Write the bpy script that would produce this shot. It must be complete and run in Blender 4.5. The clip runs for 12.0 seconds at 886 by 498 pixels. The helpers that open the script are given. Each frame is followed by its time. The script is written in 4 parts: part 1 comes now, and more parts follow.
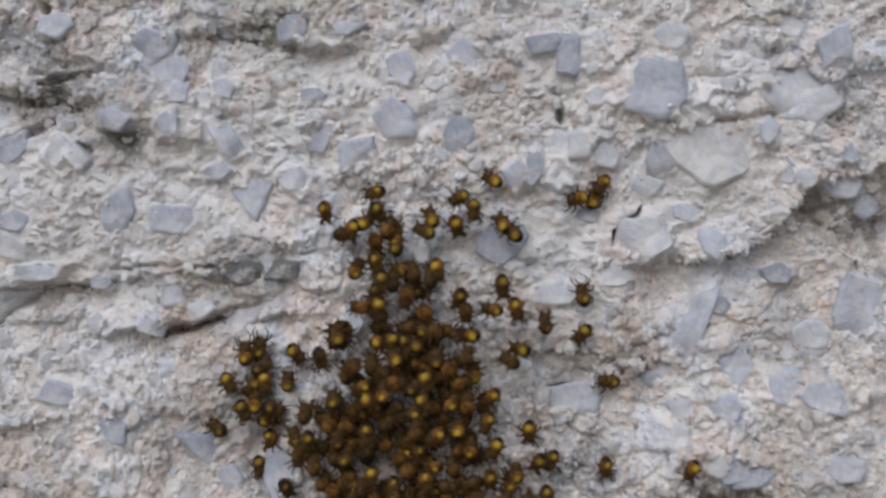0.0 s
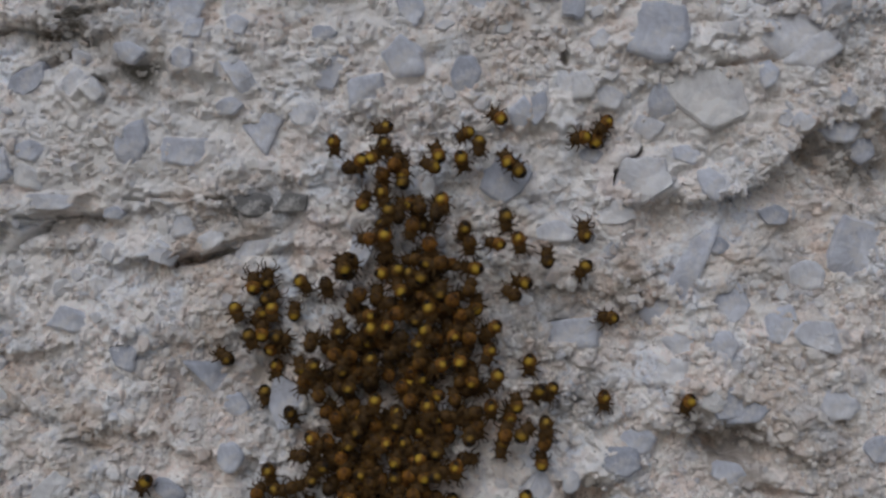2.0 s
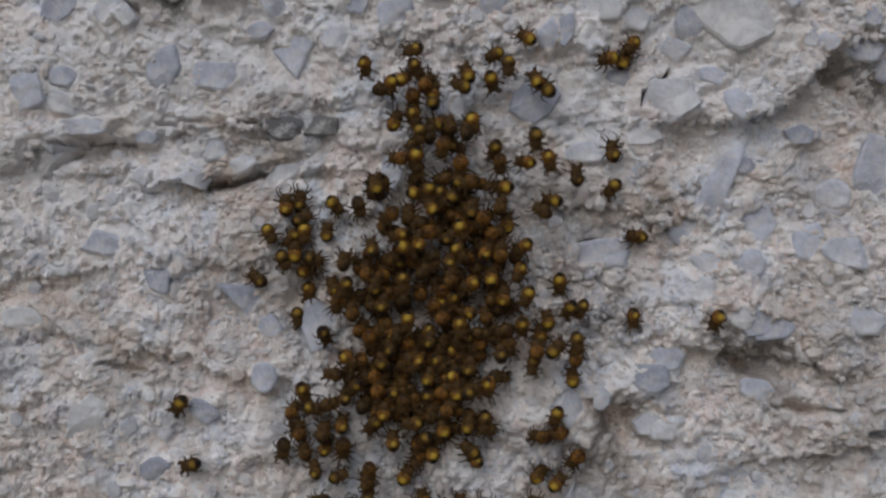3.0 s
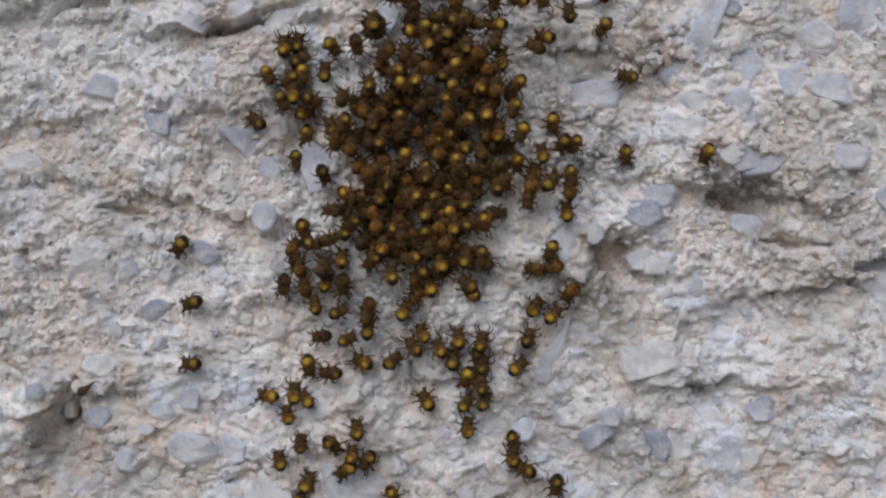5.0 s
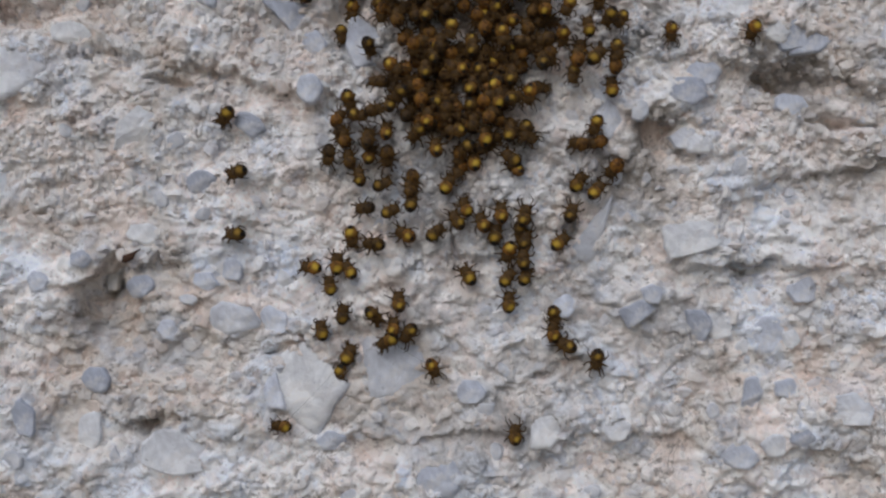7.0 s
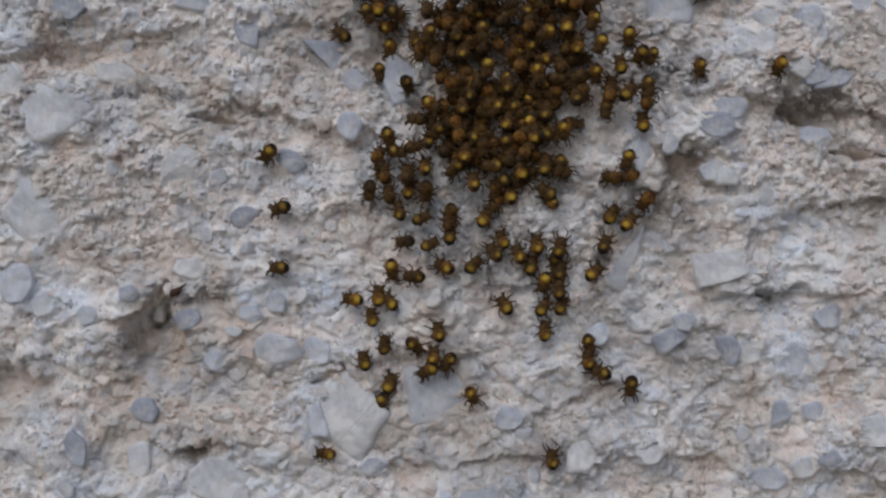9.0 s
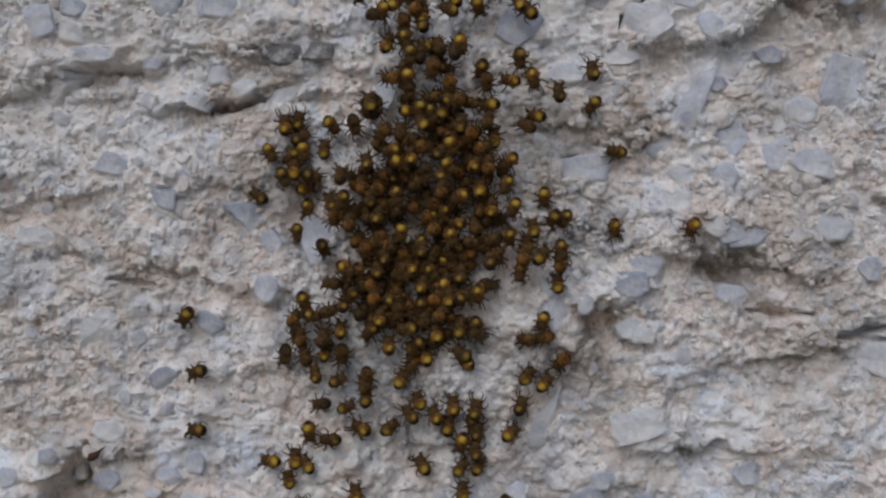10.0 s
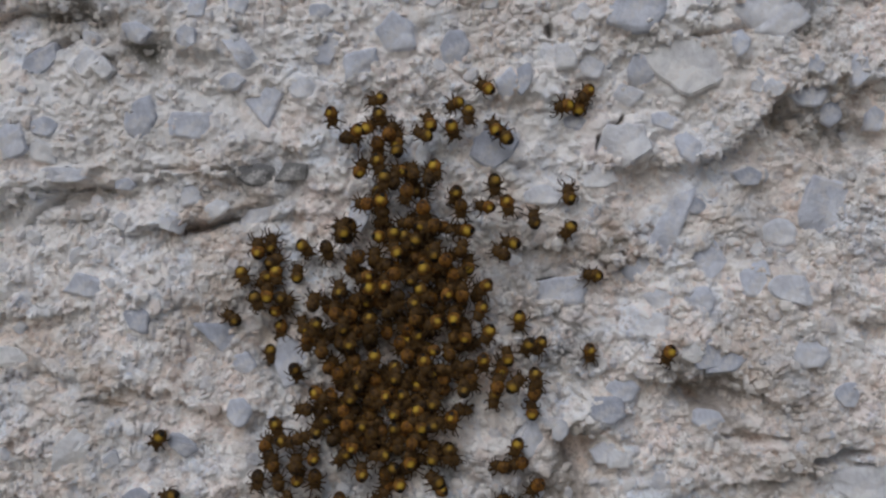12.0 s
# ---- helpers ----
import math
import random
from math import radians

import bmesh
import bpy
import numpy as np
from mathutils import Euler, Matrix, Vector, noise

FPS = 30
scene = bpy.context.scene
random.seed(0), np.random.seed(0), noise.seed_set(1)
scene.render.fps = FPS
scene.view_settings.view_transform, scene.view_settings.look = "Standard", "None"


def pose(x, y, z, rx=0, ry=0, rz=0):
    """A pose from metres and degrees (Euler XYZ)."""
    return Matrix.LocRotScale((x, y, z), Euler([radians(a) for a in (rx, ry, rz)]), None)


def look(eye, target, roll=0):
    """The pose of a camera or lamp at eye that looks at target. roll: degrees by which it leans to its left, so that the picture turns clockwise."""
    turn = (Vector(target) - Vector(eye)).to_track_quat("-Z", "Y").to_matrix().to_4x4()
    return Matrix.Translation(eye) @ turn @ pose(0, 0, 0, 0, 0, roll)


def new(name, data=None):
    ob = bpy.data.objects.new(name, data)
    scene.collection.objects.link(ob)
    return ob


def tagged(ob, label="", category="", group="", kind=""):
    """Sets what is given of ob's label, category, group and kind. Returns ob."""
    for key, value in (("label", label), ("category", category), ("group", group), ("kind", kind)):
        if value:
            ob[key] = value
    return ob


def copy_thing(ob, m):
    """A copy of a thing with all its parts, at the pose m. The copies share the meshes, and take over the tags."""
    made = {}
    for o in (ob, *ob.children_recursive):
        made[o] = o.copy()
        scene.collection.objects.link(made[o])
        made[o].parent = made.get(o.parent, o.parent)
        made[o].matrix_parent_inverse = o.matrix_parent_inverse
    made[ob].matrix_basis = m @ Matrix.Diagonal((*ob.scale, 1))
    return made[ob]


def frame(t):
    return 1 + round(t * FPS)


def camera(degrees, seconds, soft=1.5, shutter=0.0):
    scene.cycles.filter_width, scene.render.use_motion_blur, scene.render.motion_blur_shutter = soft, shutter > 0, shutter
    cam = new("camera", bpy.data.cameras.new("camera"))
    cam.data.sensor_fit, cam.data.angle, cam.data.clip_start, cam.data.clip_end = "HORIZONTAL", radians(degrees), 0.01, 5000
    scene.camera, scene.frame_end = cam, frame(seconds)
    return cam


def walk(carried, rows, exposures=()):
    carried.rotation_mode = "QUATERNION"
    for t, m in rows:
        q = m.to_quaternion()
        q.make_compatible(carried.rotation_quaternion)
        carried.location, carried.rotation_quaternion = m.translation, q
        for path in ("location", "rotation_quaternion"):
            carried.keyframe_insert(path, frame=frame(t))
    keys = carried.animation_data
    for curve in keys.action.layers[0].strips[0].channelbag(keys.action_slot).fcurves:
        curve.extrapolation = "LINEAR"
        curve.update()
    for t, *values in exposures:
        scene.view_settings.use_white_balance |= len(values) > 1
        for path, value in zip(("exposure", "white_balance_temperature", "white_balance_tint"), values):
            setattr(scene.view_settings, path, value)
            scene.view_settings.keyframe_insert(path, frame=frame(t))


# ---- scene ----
cam = camera(50, 12.0, soft=2.4)
# a close-up lens: the plane in focus lies on the wall as seen from the end of the path
cam.data.dof.use_dof, cam.data.dof.focus_distance, cam.data.dof.aperture_fstop = True, 0.0865, 15.0
PATH = [
    (0, pose(0.003435, -0.081761, 1.038469, 90.082, 0.254, 0.381)),
    (0.5, pose(0.003852, -0.082424, 1.040091, 89.975, -0.036, 0.307)),
    (1, pose(0.003009, -0.083403, 1.039479, 90.030, 0.016, 0.395)),
    (1.5, pose(0.000834, -0.084368, 1.036665, 89.367, -0.067, 0.653)),
    (2, pose(0.003027, -0.083650, 1.032876, 90.076, -0.737, 0.363)),
    (2.5, pose(0.003407, -0.084186, 1.032318, 89.040, -0.090, 0.006)),
    (2.7, pose(0.000933, -0.084334, 1.029077, 89.830, -0.282, 0.403)),
    (4.3, pose(-0.000185, -0.086044, 1.021407, 89.961, 0.023, -0.572)),
    (4.5, pose(-0.000415, -0.086218, 1.017055, 90.583, -0.013, -0.968)),
    (5, pose(-0.000911, -0.086208, 1.011418, 90.139, 0.333, -0.730)),
    (5.5, pose(-0.001683, -0.086833, 1.008960, 89.255, 0.147, -0.692)),
    (6, pose(-0.004969, -0.086812, 1.003921, 90.014, 0.034, -0.222)),
    (6.5, pose(-0.003596, -0.086285, 1.001059, 89.328, -0.375, -0.219)),
    (6.7, pose(-0.003369, -0.086239, 1.000464, 89.780, -0.597, 0.036)),
    (8.3, pose(-0.007462, -0.088597, 1.002889, 89.333, 0.028, -0.566)),
    (8.5, pose(-0.007582, -0.088721, 1.000793, 90.184, 0.322, -0.287)),
    (9, pose(-0.007715, -0.089109, 1.003832, 89.592, 0.027, -0.349)),
    (9.5, pose(-0.003295, -0.089163, 1.008714, 89.713, 0.263, -0.066)),
    (10, pose(0.000810, -0.089469, 1.017609, 90.362, 0.438, 0.097)),
    (10.5, pose(0.001177, -0.088150, 1.022993, 90.055, -0.123, -0.010)),
    (11, pose(0.000993, -0.087450, 1.024044, 89.727, 0.074, 0.320)),
    (11.5, pose(0.001240, -0.088113, 1.027179, 90.537, 0.165, 0.228)),
    (12, pose(0.003609, -0.088724, 1.030518, 89.445, 0.195, 0.313)),
]
walk(cam, PATH, exposures=[
    (0, -0.93, 5865, 10),
    (0.5, -1.14, 5865, 10),
    (1, -1.29, 5865, 10),
    (1.5, -1.33, 5865, 10),
    (2, -1.42, 5865, 10),
    (2.5, -1.45, 5865, 10),
    (4.5, -0.92, 5865, 10),
    (5.5, -0.91, 5865, 10),
    (6.5, -0.93, 5815, 10),
    (8.5, -1.20, 5815, 10),
    (9.5, -1.24, 5815, 10),
    (10.5, -1.23, 5865, 10),
    (11, -1.22, 5865, 10),
    (12, -1.19, 5865, 10),
])

# ---- light: an overcast sky in front of the wall ----
world = bpy.data.worlds.new("overcast_sky")
scene.world = world
world.use_nodes = True
wn = world.node_tree.nodes
sky = wn.new("ShaderNodeTexSky")
sky.sky_type = "NISHITA"
sky.sun_disc = False
sky.sun_elevation = radians(38)
sky.sun_rotation = radians(199)
sky.air_density, sky.dust_density, sky.ozone_density = 1.0, 4.0, 1.0
wn["Background"].inputs["Strength"].default_value = 0.115
world.node_tree.links.new(sky.outputs["Color"], wn["Background"].inputs["Color"])

sun = new("sun", bpy.data.lights.new("sun", "SUN"))
sun.data.energy = 1.6
sun.data.angle = radians(52)
sun.data.color = (0.97, 0.985, 1.0)
sun.matrix_world = look((-0.8, -2.2, 3.5), (0, 0, 1.02))

MM = 0.001
BASE = Vector((0.0, 0.0, 1.05))


# ---- materials ----
def material(name):
    m = bpy.data.materials.new(name)
    m.use_nodes = True
    nt = m.node_tree
    return m, nt, nt.nodes["Principled BSDF"]


def link(nt, a, b):
    nt.links.new(a, b)


def coords(nt):
    return nt.nodes.new("ShaderNodeTexCoord").outputs["Object"]


def noise_tex(nt, vec, scale, detail=6, rough=0.6, warp=0.0):
    n = nt.nodes.new("ShaderNodeTexNoise")
    n.inputs["Scale"].default_value = scale
    n.inputs["Detail"].default_value = detail
    n.inputs["Roughness"].default_value = rough
    n.inputs["Distortion"].default_value = warp
    link(nt, vec, n.inputs["Vector"])
    return n.outputs["Fac"]


def ramp(nt, fac, *stops):
    r = nt.nodes.new("ShaderNodeValToRGB")
    el = r.color_ramp.elements
    while len(el) < len(stops):
        el.new(0.5)
    for e, (p, c) in zip(el, stops):
        e.position = p
        e.color = (*c, 1) if len(c) == 3 else c
    link(nt, fac, r.inputs["Fac"])
    return r.outputs["Color"]


def mix(nt, fac, a, b, mode="MIX"):
    n = nt.nodes.new("ShaderNodeMix")
    n.data_type, n.blend_type = "RGBA", mode
    for sock, v in ((n.inputs["Factor"], fac), (n.inputs["A"], a), (n.inputs["B"], b)):
        if isinstance(v, bpy.types.NodeSocket):
            link(nt, v, sock)
        else:
            sock.default_value = v if isinstance(v, float) else (*v, 1)
    return n.outputs["Result"]


def bump(nt, bsdf, height, strength, distance):
    b = nt.nodes.new("ShaderNodeBump")
    b.inputs["Strength"].default_value = strength
    b.inputs["Distance"].default_value = distance
    link(nt, height, b.inputs["Height"])
    link(nt, b.outputs["Normal"], bsdf.inputs["Normal"])


# lime, lichen, stains, grime and painted shade on the face: x, z, radius in millimetres
WHITE_LIME = [
    (-5.6, 2.3, 10), (-31.9, -9.7, 9), (-22.5, -7.1, 8), (-37.1, -17.0, 6), (38.5, -28.9, 5), (13.9, 5.7, 9), (30.0, 3.3, 9), (22.7, -8.9, 7),
    (-27.5, -9.9, 8), (-31.9, -17.7, 7), (-18.3, -3.1, 7), (27.6, -0.5, 7), (15.0, -0.4, 6), (-14.3, -4.0, 6), (-5.4, 1.2, 6), (31.7, -8.3, 5),
    (23.9, -6.8, 5), (-20.6, -5.5, 6), (-31.2, -6.5, 5), (11.9, -9.3, 5),
]
# grime, plus shade round the cluster and low on the wall, painted grey
GREY_GRIME_AND_SHADE = [
    (9.5, -55.2, 5), (4.2, -64.7, 6), (-1.1, -67.9, 5), (17.4, -55.7, 5), (11.1, -41.0, 4.5), (-2.1, -45.7, 5), (-3.2, -55.2, 4), (-18.9, -30.4, 3.5), (8.7, -62.0, 2.6),
    (-10.5, -40.4, 5), (-3.7, -45.6, 5), (13.6, -28.2, 5), (11.1, -21.3, 4),
]
# tan mortar, some of it standing in for hollow shadows
TAN_STAIN_AND_SHADE = [
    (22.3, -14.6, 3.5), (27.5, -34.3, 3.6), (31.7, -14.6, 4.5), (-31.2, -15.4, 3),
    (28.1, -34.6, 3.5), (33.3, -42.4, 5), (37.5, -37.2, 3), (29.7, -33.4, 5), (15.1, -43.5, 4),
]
# greenish grime; most also paint the darkness inside hollows
GREEN_GREY_GRIME_AND_SHADE = [
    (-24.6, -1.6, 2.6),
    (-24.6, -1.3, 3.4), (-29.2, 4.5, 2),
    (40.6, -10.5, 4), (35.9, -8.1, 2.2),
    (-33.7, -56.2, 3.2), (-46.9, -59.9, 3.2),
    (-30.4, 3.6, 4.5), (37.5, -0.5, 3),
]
# organic stains, with the shade of hollows and ledges painted in brown
BROWN_STAIN_AND_SHADE = [
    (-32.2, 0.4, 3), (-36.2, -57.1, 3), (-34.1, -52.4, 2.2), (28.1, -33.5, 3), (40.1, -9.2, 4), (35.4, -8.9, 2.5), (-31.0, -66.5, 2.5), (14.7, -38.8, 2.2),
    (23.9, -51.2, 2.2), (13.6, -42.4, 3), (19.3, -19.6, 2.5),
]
# dirty spots, and shade painted behind the cluster and in a hollow
DARK_GRIME_AND_SHADE = [
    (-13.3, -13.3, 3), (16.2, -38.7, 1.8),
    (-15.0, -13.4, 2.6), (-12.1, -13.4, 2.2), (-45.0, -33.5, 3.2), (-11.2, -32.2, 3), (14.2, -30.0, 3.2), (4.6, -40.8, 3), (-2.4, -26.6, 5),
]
LICHEN = [
    (-10.8, 7.6, 4),
]
PATCHES = [(WHITE_LIME, (0.95, 0.93, 0.91)), (GREY_GRIME_AND_SHADE, (0.4, 0.385, 0.375)), (TAN_STAIN_AND_SHADE, (0.47, 0.42, 0.375)), (GREEN_GREY_GRIME_AND_SHADE, (0.2, 0.19, 0.165)), (BROWN_STAIN_AND_SHADE, (0.22, 0.19, 0.15)), (DARK_GRIME_AND_SHADE, (0.15, 0.15, 0.15)), (LICHEN, (0.24, 0.235, 0.17))]


def mortar_material(name, islands=False):
    m, nt, bsdf = material(name)
    vec = coords(nt)
    col = ramp(nt, noise_tex(nt, vec, 120, 5, 0.6, 0.4), (0.38, (0.70, 0.64, 0.59)), (0.47, (0.87, 0.82, 0.78)), (0.57, (0.96, 0.95, 0.94)))
    warm = ramp(nt, noise_tex(nt, vec, 260, 4, 0.6), (0.50, (0, 0, 0)), (0.60, (0.65, 0.65, 0.65)))
    col = mix(nt, warm, col, (0.86, 0.755, 0.685))
    cool = ramp(nt, noise_tex(nt, vec, 210, 4, 0.55, 0.5), (0.55, (0, 0, 0)), (0.60, (0.5, 0.5, 0.5)))
    col = mix(nt, cool, col, (0.67, 0.71, 0.79))
    lichen = ramp(nt, noise_tex(nt, vec, 42, 6, 0.7, 0.8), (0.59, (0, 0, 0)), (0.69, (0.5, 0.5, 0.5)))
    col = mix(nt, lichen, col, (0.33, 0.325, 0.29))
    for scale, share in ((330, 0.4), (900, 0.55)):
        shift = nt.nodes.new("ShaderNodeTexNoise")
        shift.inputs["Scale"].default_value, shift.inputs["Detail"].default_value = scale * 1.5, 4
        link(nt, vec, shift.inputs["Vector"])
        add = nt.nodes.new("ShaderNodeVectorMath")
        add.operation = "MULTIPLY_ADD"
        link(nt, shift.outputs["Color"], add.inputs[0])
        add.inputs[1].default_value = (1.1 / scale, 1.1 / scale, 1.1 / scale)
        link(nt, vec, add.inputs[2])
        cells = nt.nodes.new("ShaderNodeTexVoronoi")
        cells.inputs["Scale"].default_value = scale
        link(nt, add.outputs["Vector"], cells.inputs["Vector"])
        one = nt.nodes.new("ShaderNodeSeparateColor")
        link(nt, cells.outputs["Color"], one.inputs["Color"])
        flake = ramp(nt, one.outputs["Red"], (0.0, (0.50, 0.53, 0.58)), (0.14, (0.68, 0.72, 0.80)), (0.27, (0.80, 0.70, 0.635)), (0.45, (0.90, 0.83, 0.78)), (0.72, (0.96, 0.95, 0.94)), (0.93, (0.92, 0.88, 0.84)), (1.0, (0.58, 0.47, 0.40)))
        col = mix(nt, share, col, flake)
    chalk = ramp(nt, noise_tex(nt, vec, 520, 4, 0.65, 0.6), (0.46, (0, 0, 0)), (0.54, (0.8, 0.8, 0.8)))
    col = mix(nt, chalk, col, (0.97, 0.96, 0.945))
    mottle = ramp(nt, noise_tex(nt, vec, 190, 4, 0.55, 0.7), (0.40, (0.93, 0.975, 1.04)), (0.47, (0.985, 0.985, 0.985)), (0.53, (1.03, 1.015, 0.99)), (0.60, (1.02, 0.955, 0.915)))
    col = mix(nt, 1.0, col, mottle, "MULTIPLY")
    for scale, width, strength in ((150, 0.011, 0.65), (420, 0.014, 0.45)):
        seam = noise_tex(nt, vec, scale, 5, 0.62, 0.9)
        line = ramp(nt, seam, (0.5 - width, (0, 0, 0)), (0.5, (strength, strength, strength)), (0.5 + width, (0, 0, 0)))
        patchy = ramp(nt, noise_tex(nt, vec, 90, 3, 0.6), (0.42, (0, 0, 0)), (0.58, (1, 1, 1)))
        line = mix(nt, 1.0, line, patchy, "MULTIPLY")
        col = mix(nt, line, col, (0.24, 0.19, 0.145))
    drift = ramp(nt, noise_tex(nt, vec, 75, 5, 0.6, 0.6), (0.40, (0.84, 0.80, 0.76)), (0.48, (1.01, 1.0, 0.99)), (0.58, (1.08, 1.085, 1.10)))
    col = mix(nt, 1.0, col, drift, "MULTIPLY")
    speck = ramp(nt, noise_tex(nt, vec, 1100, 4, 0.65), (0.60, (0, 0, 0)), (0.67, (0.7, 0.7, 0.7)))
    col = mix(nt, speck, col, (0.17, 0.145, 0.12))
    pits = ramp(nt, noise_tex(nt, vec, 2600, 3, 0.6), (0.63, (0, 0, 0)), (0.70, (0.6, 0.6, 0.6)))
    col = mix(nt, pits, col, (0.26, 0.22, 0.185))
    # each patch tints the colour; several paint in the shade of hollows and cluster
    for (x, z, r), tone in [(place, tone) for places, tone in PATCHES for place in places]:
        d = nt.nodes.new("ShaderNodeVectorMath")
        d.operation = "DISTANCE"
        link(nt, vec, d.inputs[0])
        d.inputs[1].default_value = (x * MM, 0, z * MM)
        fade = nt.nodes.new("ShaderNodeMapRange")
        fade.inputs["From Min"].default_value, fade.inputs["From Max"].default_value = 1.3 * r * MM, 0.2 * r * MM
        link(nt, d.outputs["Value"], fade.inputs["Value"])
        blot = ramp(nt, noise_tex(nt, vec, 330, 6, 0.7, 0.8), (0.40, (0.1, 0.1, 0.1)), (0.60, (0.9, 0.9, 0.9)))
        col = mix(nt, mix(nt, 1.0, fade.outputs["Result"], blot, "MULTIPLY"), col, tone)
    if islands:
        geo = nt.nodes.new("ShaderNodeNewGeometry")
        tint = ramp(nt, geo.outputs["Random Per Island"], (0.0, (0.60, 0.61, 0.66)), (0.10, (0.76, 0.77, 0.81)), (0.22, (0.80, 0.68, 0.59)), (0.45, (0.92, 0.87, 0.82)), (1.0, (0.98, 0.97, 0.95)))
        col = mix(nt, 0.55, col, tint)
    link(nt, col, bsdf.inputs["Base Color"])
    bsdf.inputs["Roughness"].default_value = 0.95
    bsdf.inputs["Specular IOR Level"].default_value = 0.2
    bump(nt, bsdf, noise_tex(nt, vec, 1900, 6, 0.75, 0.4), 0.8, 0.00020)
    return m


def stone_material(name, dark, light, dusty=0.5):
    m, nt, bsdf = material(name)
    vec = coords(nt)
    info = nt.nodes.new("ShaderNodeObjectInfo").outputs["Random"]
    tone = ramp(nt, info, (0.0, dark), (0.55, light), (1.0, tuple(min(0.88, c * 1.1) for c in light)))
    veins = ramp(nt, noise_tex(nt, vec, 380, 7, 0.65, 1.5), (0.38, (0.84, 0.835, 0.83)), (0.62, (1.07, 1.07, 1.07)))
    col = mix(nt, 1.0, tone, veins, "MULTIPLY")
    cloud = ramp(nt, noise_tex(nt, vec, 170, 4, 0.6, 0.5), (0.38, (0.80, 0.79, 0.80)), (0.5, (1.0, 1.0, 1.0)), (0.62, (1.22, 1.20, 1.17)))
    col = mix(nt, 1.0, col, cloud, "MULTIPLY")
    dust = ramp(nt, noise_tex(nt, vec, 420, 6, 0.7), (0.52, (0, 0, 0)), (0.61, (dusty, dusty, dusty)))
    col = mix(nt, dust, col, (0.82, 0.79, 0.765))
    pits = ramp(nt, noise_tex(nt, vec, 2600, 3, 0.6), (0.66, (0, 0, 0)), (0.74, (0.6, 0.6, 0.6)))
    col = mix(nt, pits, col, (0.24, 0.24, 0.25))
    link(nt, col, bsdf.inputs["Base Color"])
    bsdf.inputs["Roughness"].default_value = 0.7
    bsdf.inputs["Specular IOR Level"].default_value = 0.3
    bump(nt, bsdf, noise_tex(nt, vec, 1100, 6, 0.7), 0.7, 0.00035)
    return m


def chitin(name, dark, light, scale, rough):
    m, nt, bsdf = material(name)
    vec = coords(nt)
    col = ramp(nt, noise_tex(nt, vec, scale, 4, 0.6), (0.35, dark), (0.65, light))
    link(nt, col, bsdf.inputs["Base Color"])
    bsdf.inputs["Roughness"].default_value = rough
    bsdf.inputs["Specular IOR Level"].default_value = 0.16
    bump(nt, bsdf, noise_tex(nt, vec, 9000, 3, 0.6), 0.4, 0.00003)
    return m


def abdomen_material(name, saddle, tail):
    """Ochre skin with a yellow saddle and a black tail patch of those radii, in millimetres; no saddle: plain amber."""
    m, nt, bsdf = material(name)
    vec = coords(nt)
    info = nt.nodes.new("ShaderNodeObjectInfo").outputs["Random"]
    amber = ramp(nt, info, (0.0, (0.060, 0.034, 0.012)), (0.5, (0.125, 0.063, 0.015)), (1.0, (0.23, 0.10, 0.018)))
    mottle = ramp(nt, noise_tex(nt, vec, 2300, 4, 0.6, 0.6), (0.40, (0.30, 0.28, 0.26)), (0.50, (0.8, 0.78, 0.74)), (0.60, (1.25, 1.3, 1.1)))
    skin = mix(nt, 1.0, amber, mottle, "MULTIPLY")

    blur = nt.nodes.new("ShaderNodeTexNoise")
    blur.inputs["Scale"].default_value = 2300
    link(nt, vec, blur.inputs["Vector"])
    shove = nt.nodes.new("ShaderNodeVectorMath")
    shove.operation = "MULTIPLY_ADD"
    link(nt, blur.outputs["Color"], shove.inputs[0])
    shove.inputs[1].default_value = (0.00036, 0.00036, 0.00036)
    link(nt, vec, shove.inputs[2])
    ragged = shove.outputs["Vector"]

    def spot(centre, inner, outer):
        d = nt.nodes.new("ShaderNodeVectorMath")
        d.operation = "DISTANCE"
        link(nt, ragged, d.inputs[0])
        d.inputs[1].default_value = [(c + 0.18) * MM for c in centre]
        r = nt.nodes.new("ShaderNodeMapRange")
        r.inputs["From Min"].default_value, r.inputs["From Max"].default_value = outer * MM, inner * MM
        link(nt, d.outputs["Value"], r.inputs["Value"])
        return r.outputs["Result"]

    col = skin
    if saddle:
        lemon = ramp(nt, info, (0.0, (0.24, 0.135, 0.018)), (0.4, (0.42, 0.265, 0.026)), (1.0, (0.58, 0.385, 0.038)))
        col = mix(nt, spot((-0.06, 0.0, 0.46), saddle - 0.14, saddle + 0.12), skin, lemon)
    col = mix(nt, spot((-0.50, 0.0, 0.34), tail - 0.03, tail + 0.04), col, (0.012, 0.010, 0.008))
    link(nt, col, bsdf.inputs["Base Color"])
    bsdf.inputs["Roughness"].default_value = 0.6
    bsdf.inputs["Specular IOR Level"].default_value = 0.2
    bump(nt, bsdf, noise_tex(nt, vec, 5000, 4, 0.65), 0.6, 0.00008)
    return m


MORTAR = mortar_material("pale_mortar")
GRIT = mortar_material("pale_grit", islands=True)
STONE = stone_material("grey_limestone", (0.45, 0.48, 0.56), (0.68, 0.71, 0.79))
PALE_STONE = stone_material("pale_limestone", (0.74, 0.76, 0.82), (0.84, 0.855, 0.90))
DARK_STONE = stone_material("dark_slate", (0.20, 0.20, 0.20), (0.27, 0.268, 0.262), 0.6)
CHIP = stone_material("pale_chips", (0.64, 0.66, 0.71), (0.78, 0.79, 0.83))
ABDOMEN = abdomen_material("abdomen_skin", 0.30, 0.22)
ABDOMEN_SMALL_SADDLE = abdomen_material("abdomen_skin_small_saddle", 0.21, 0.19)
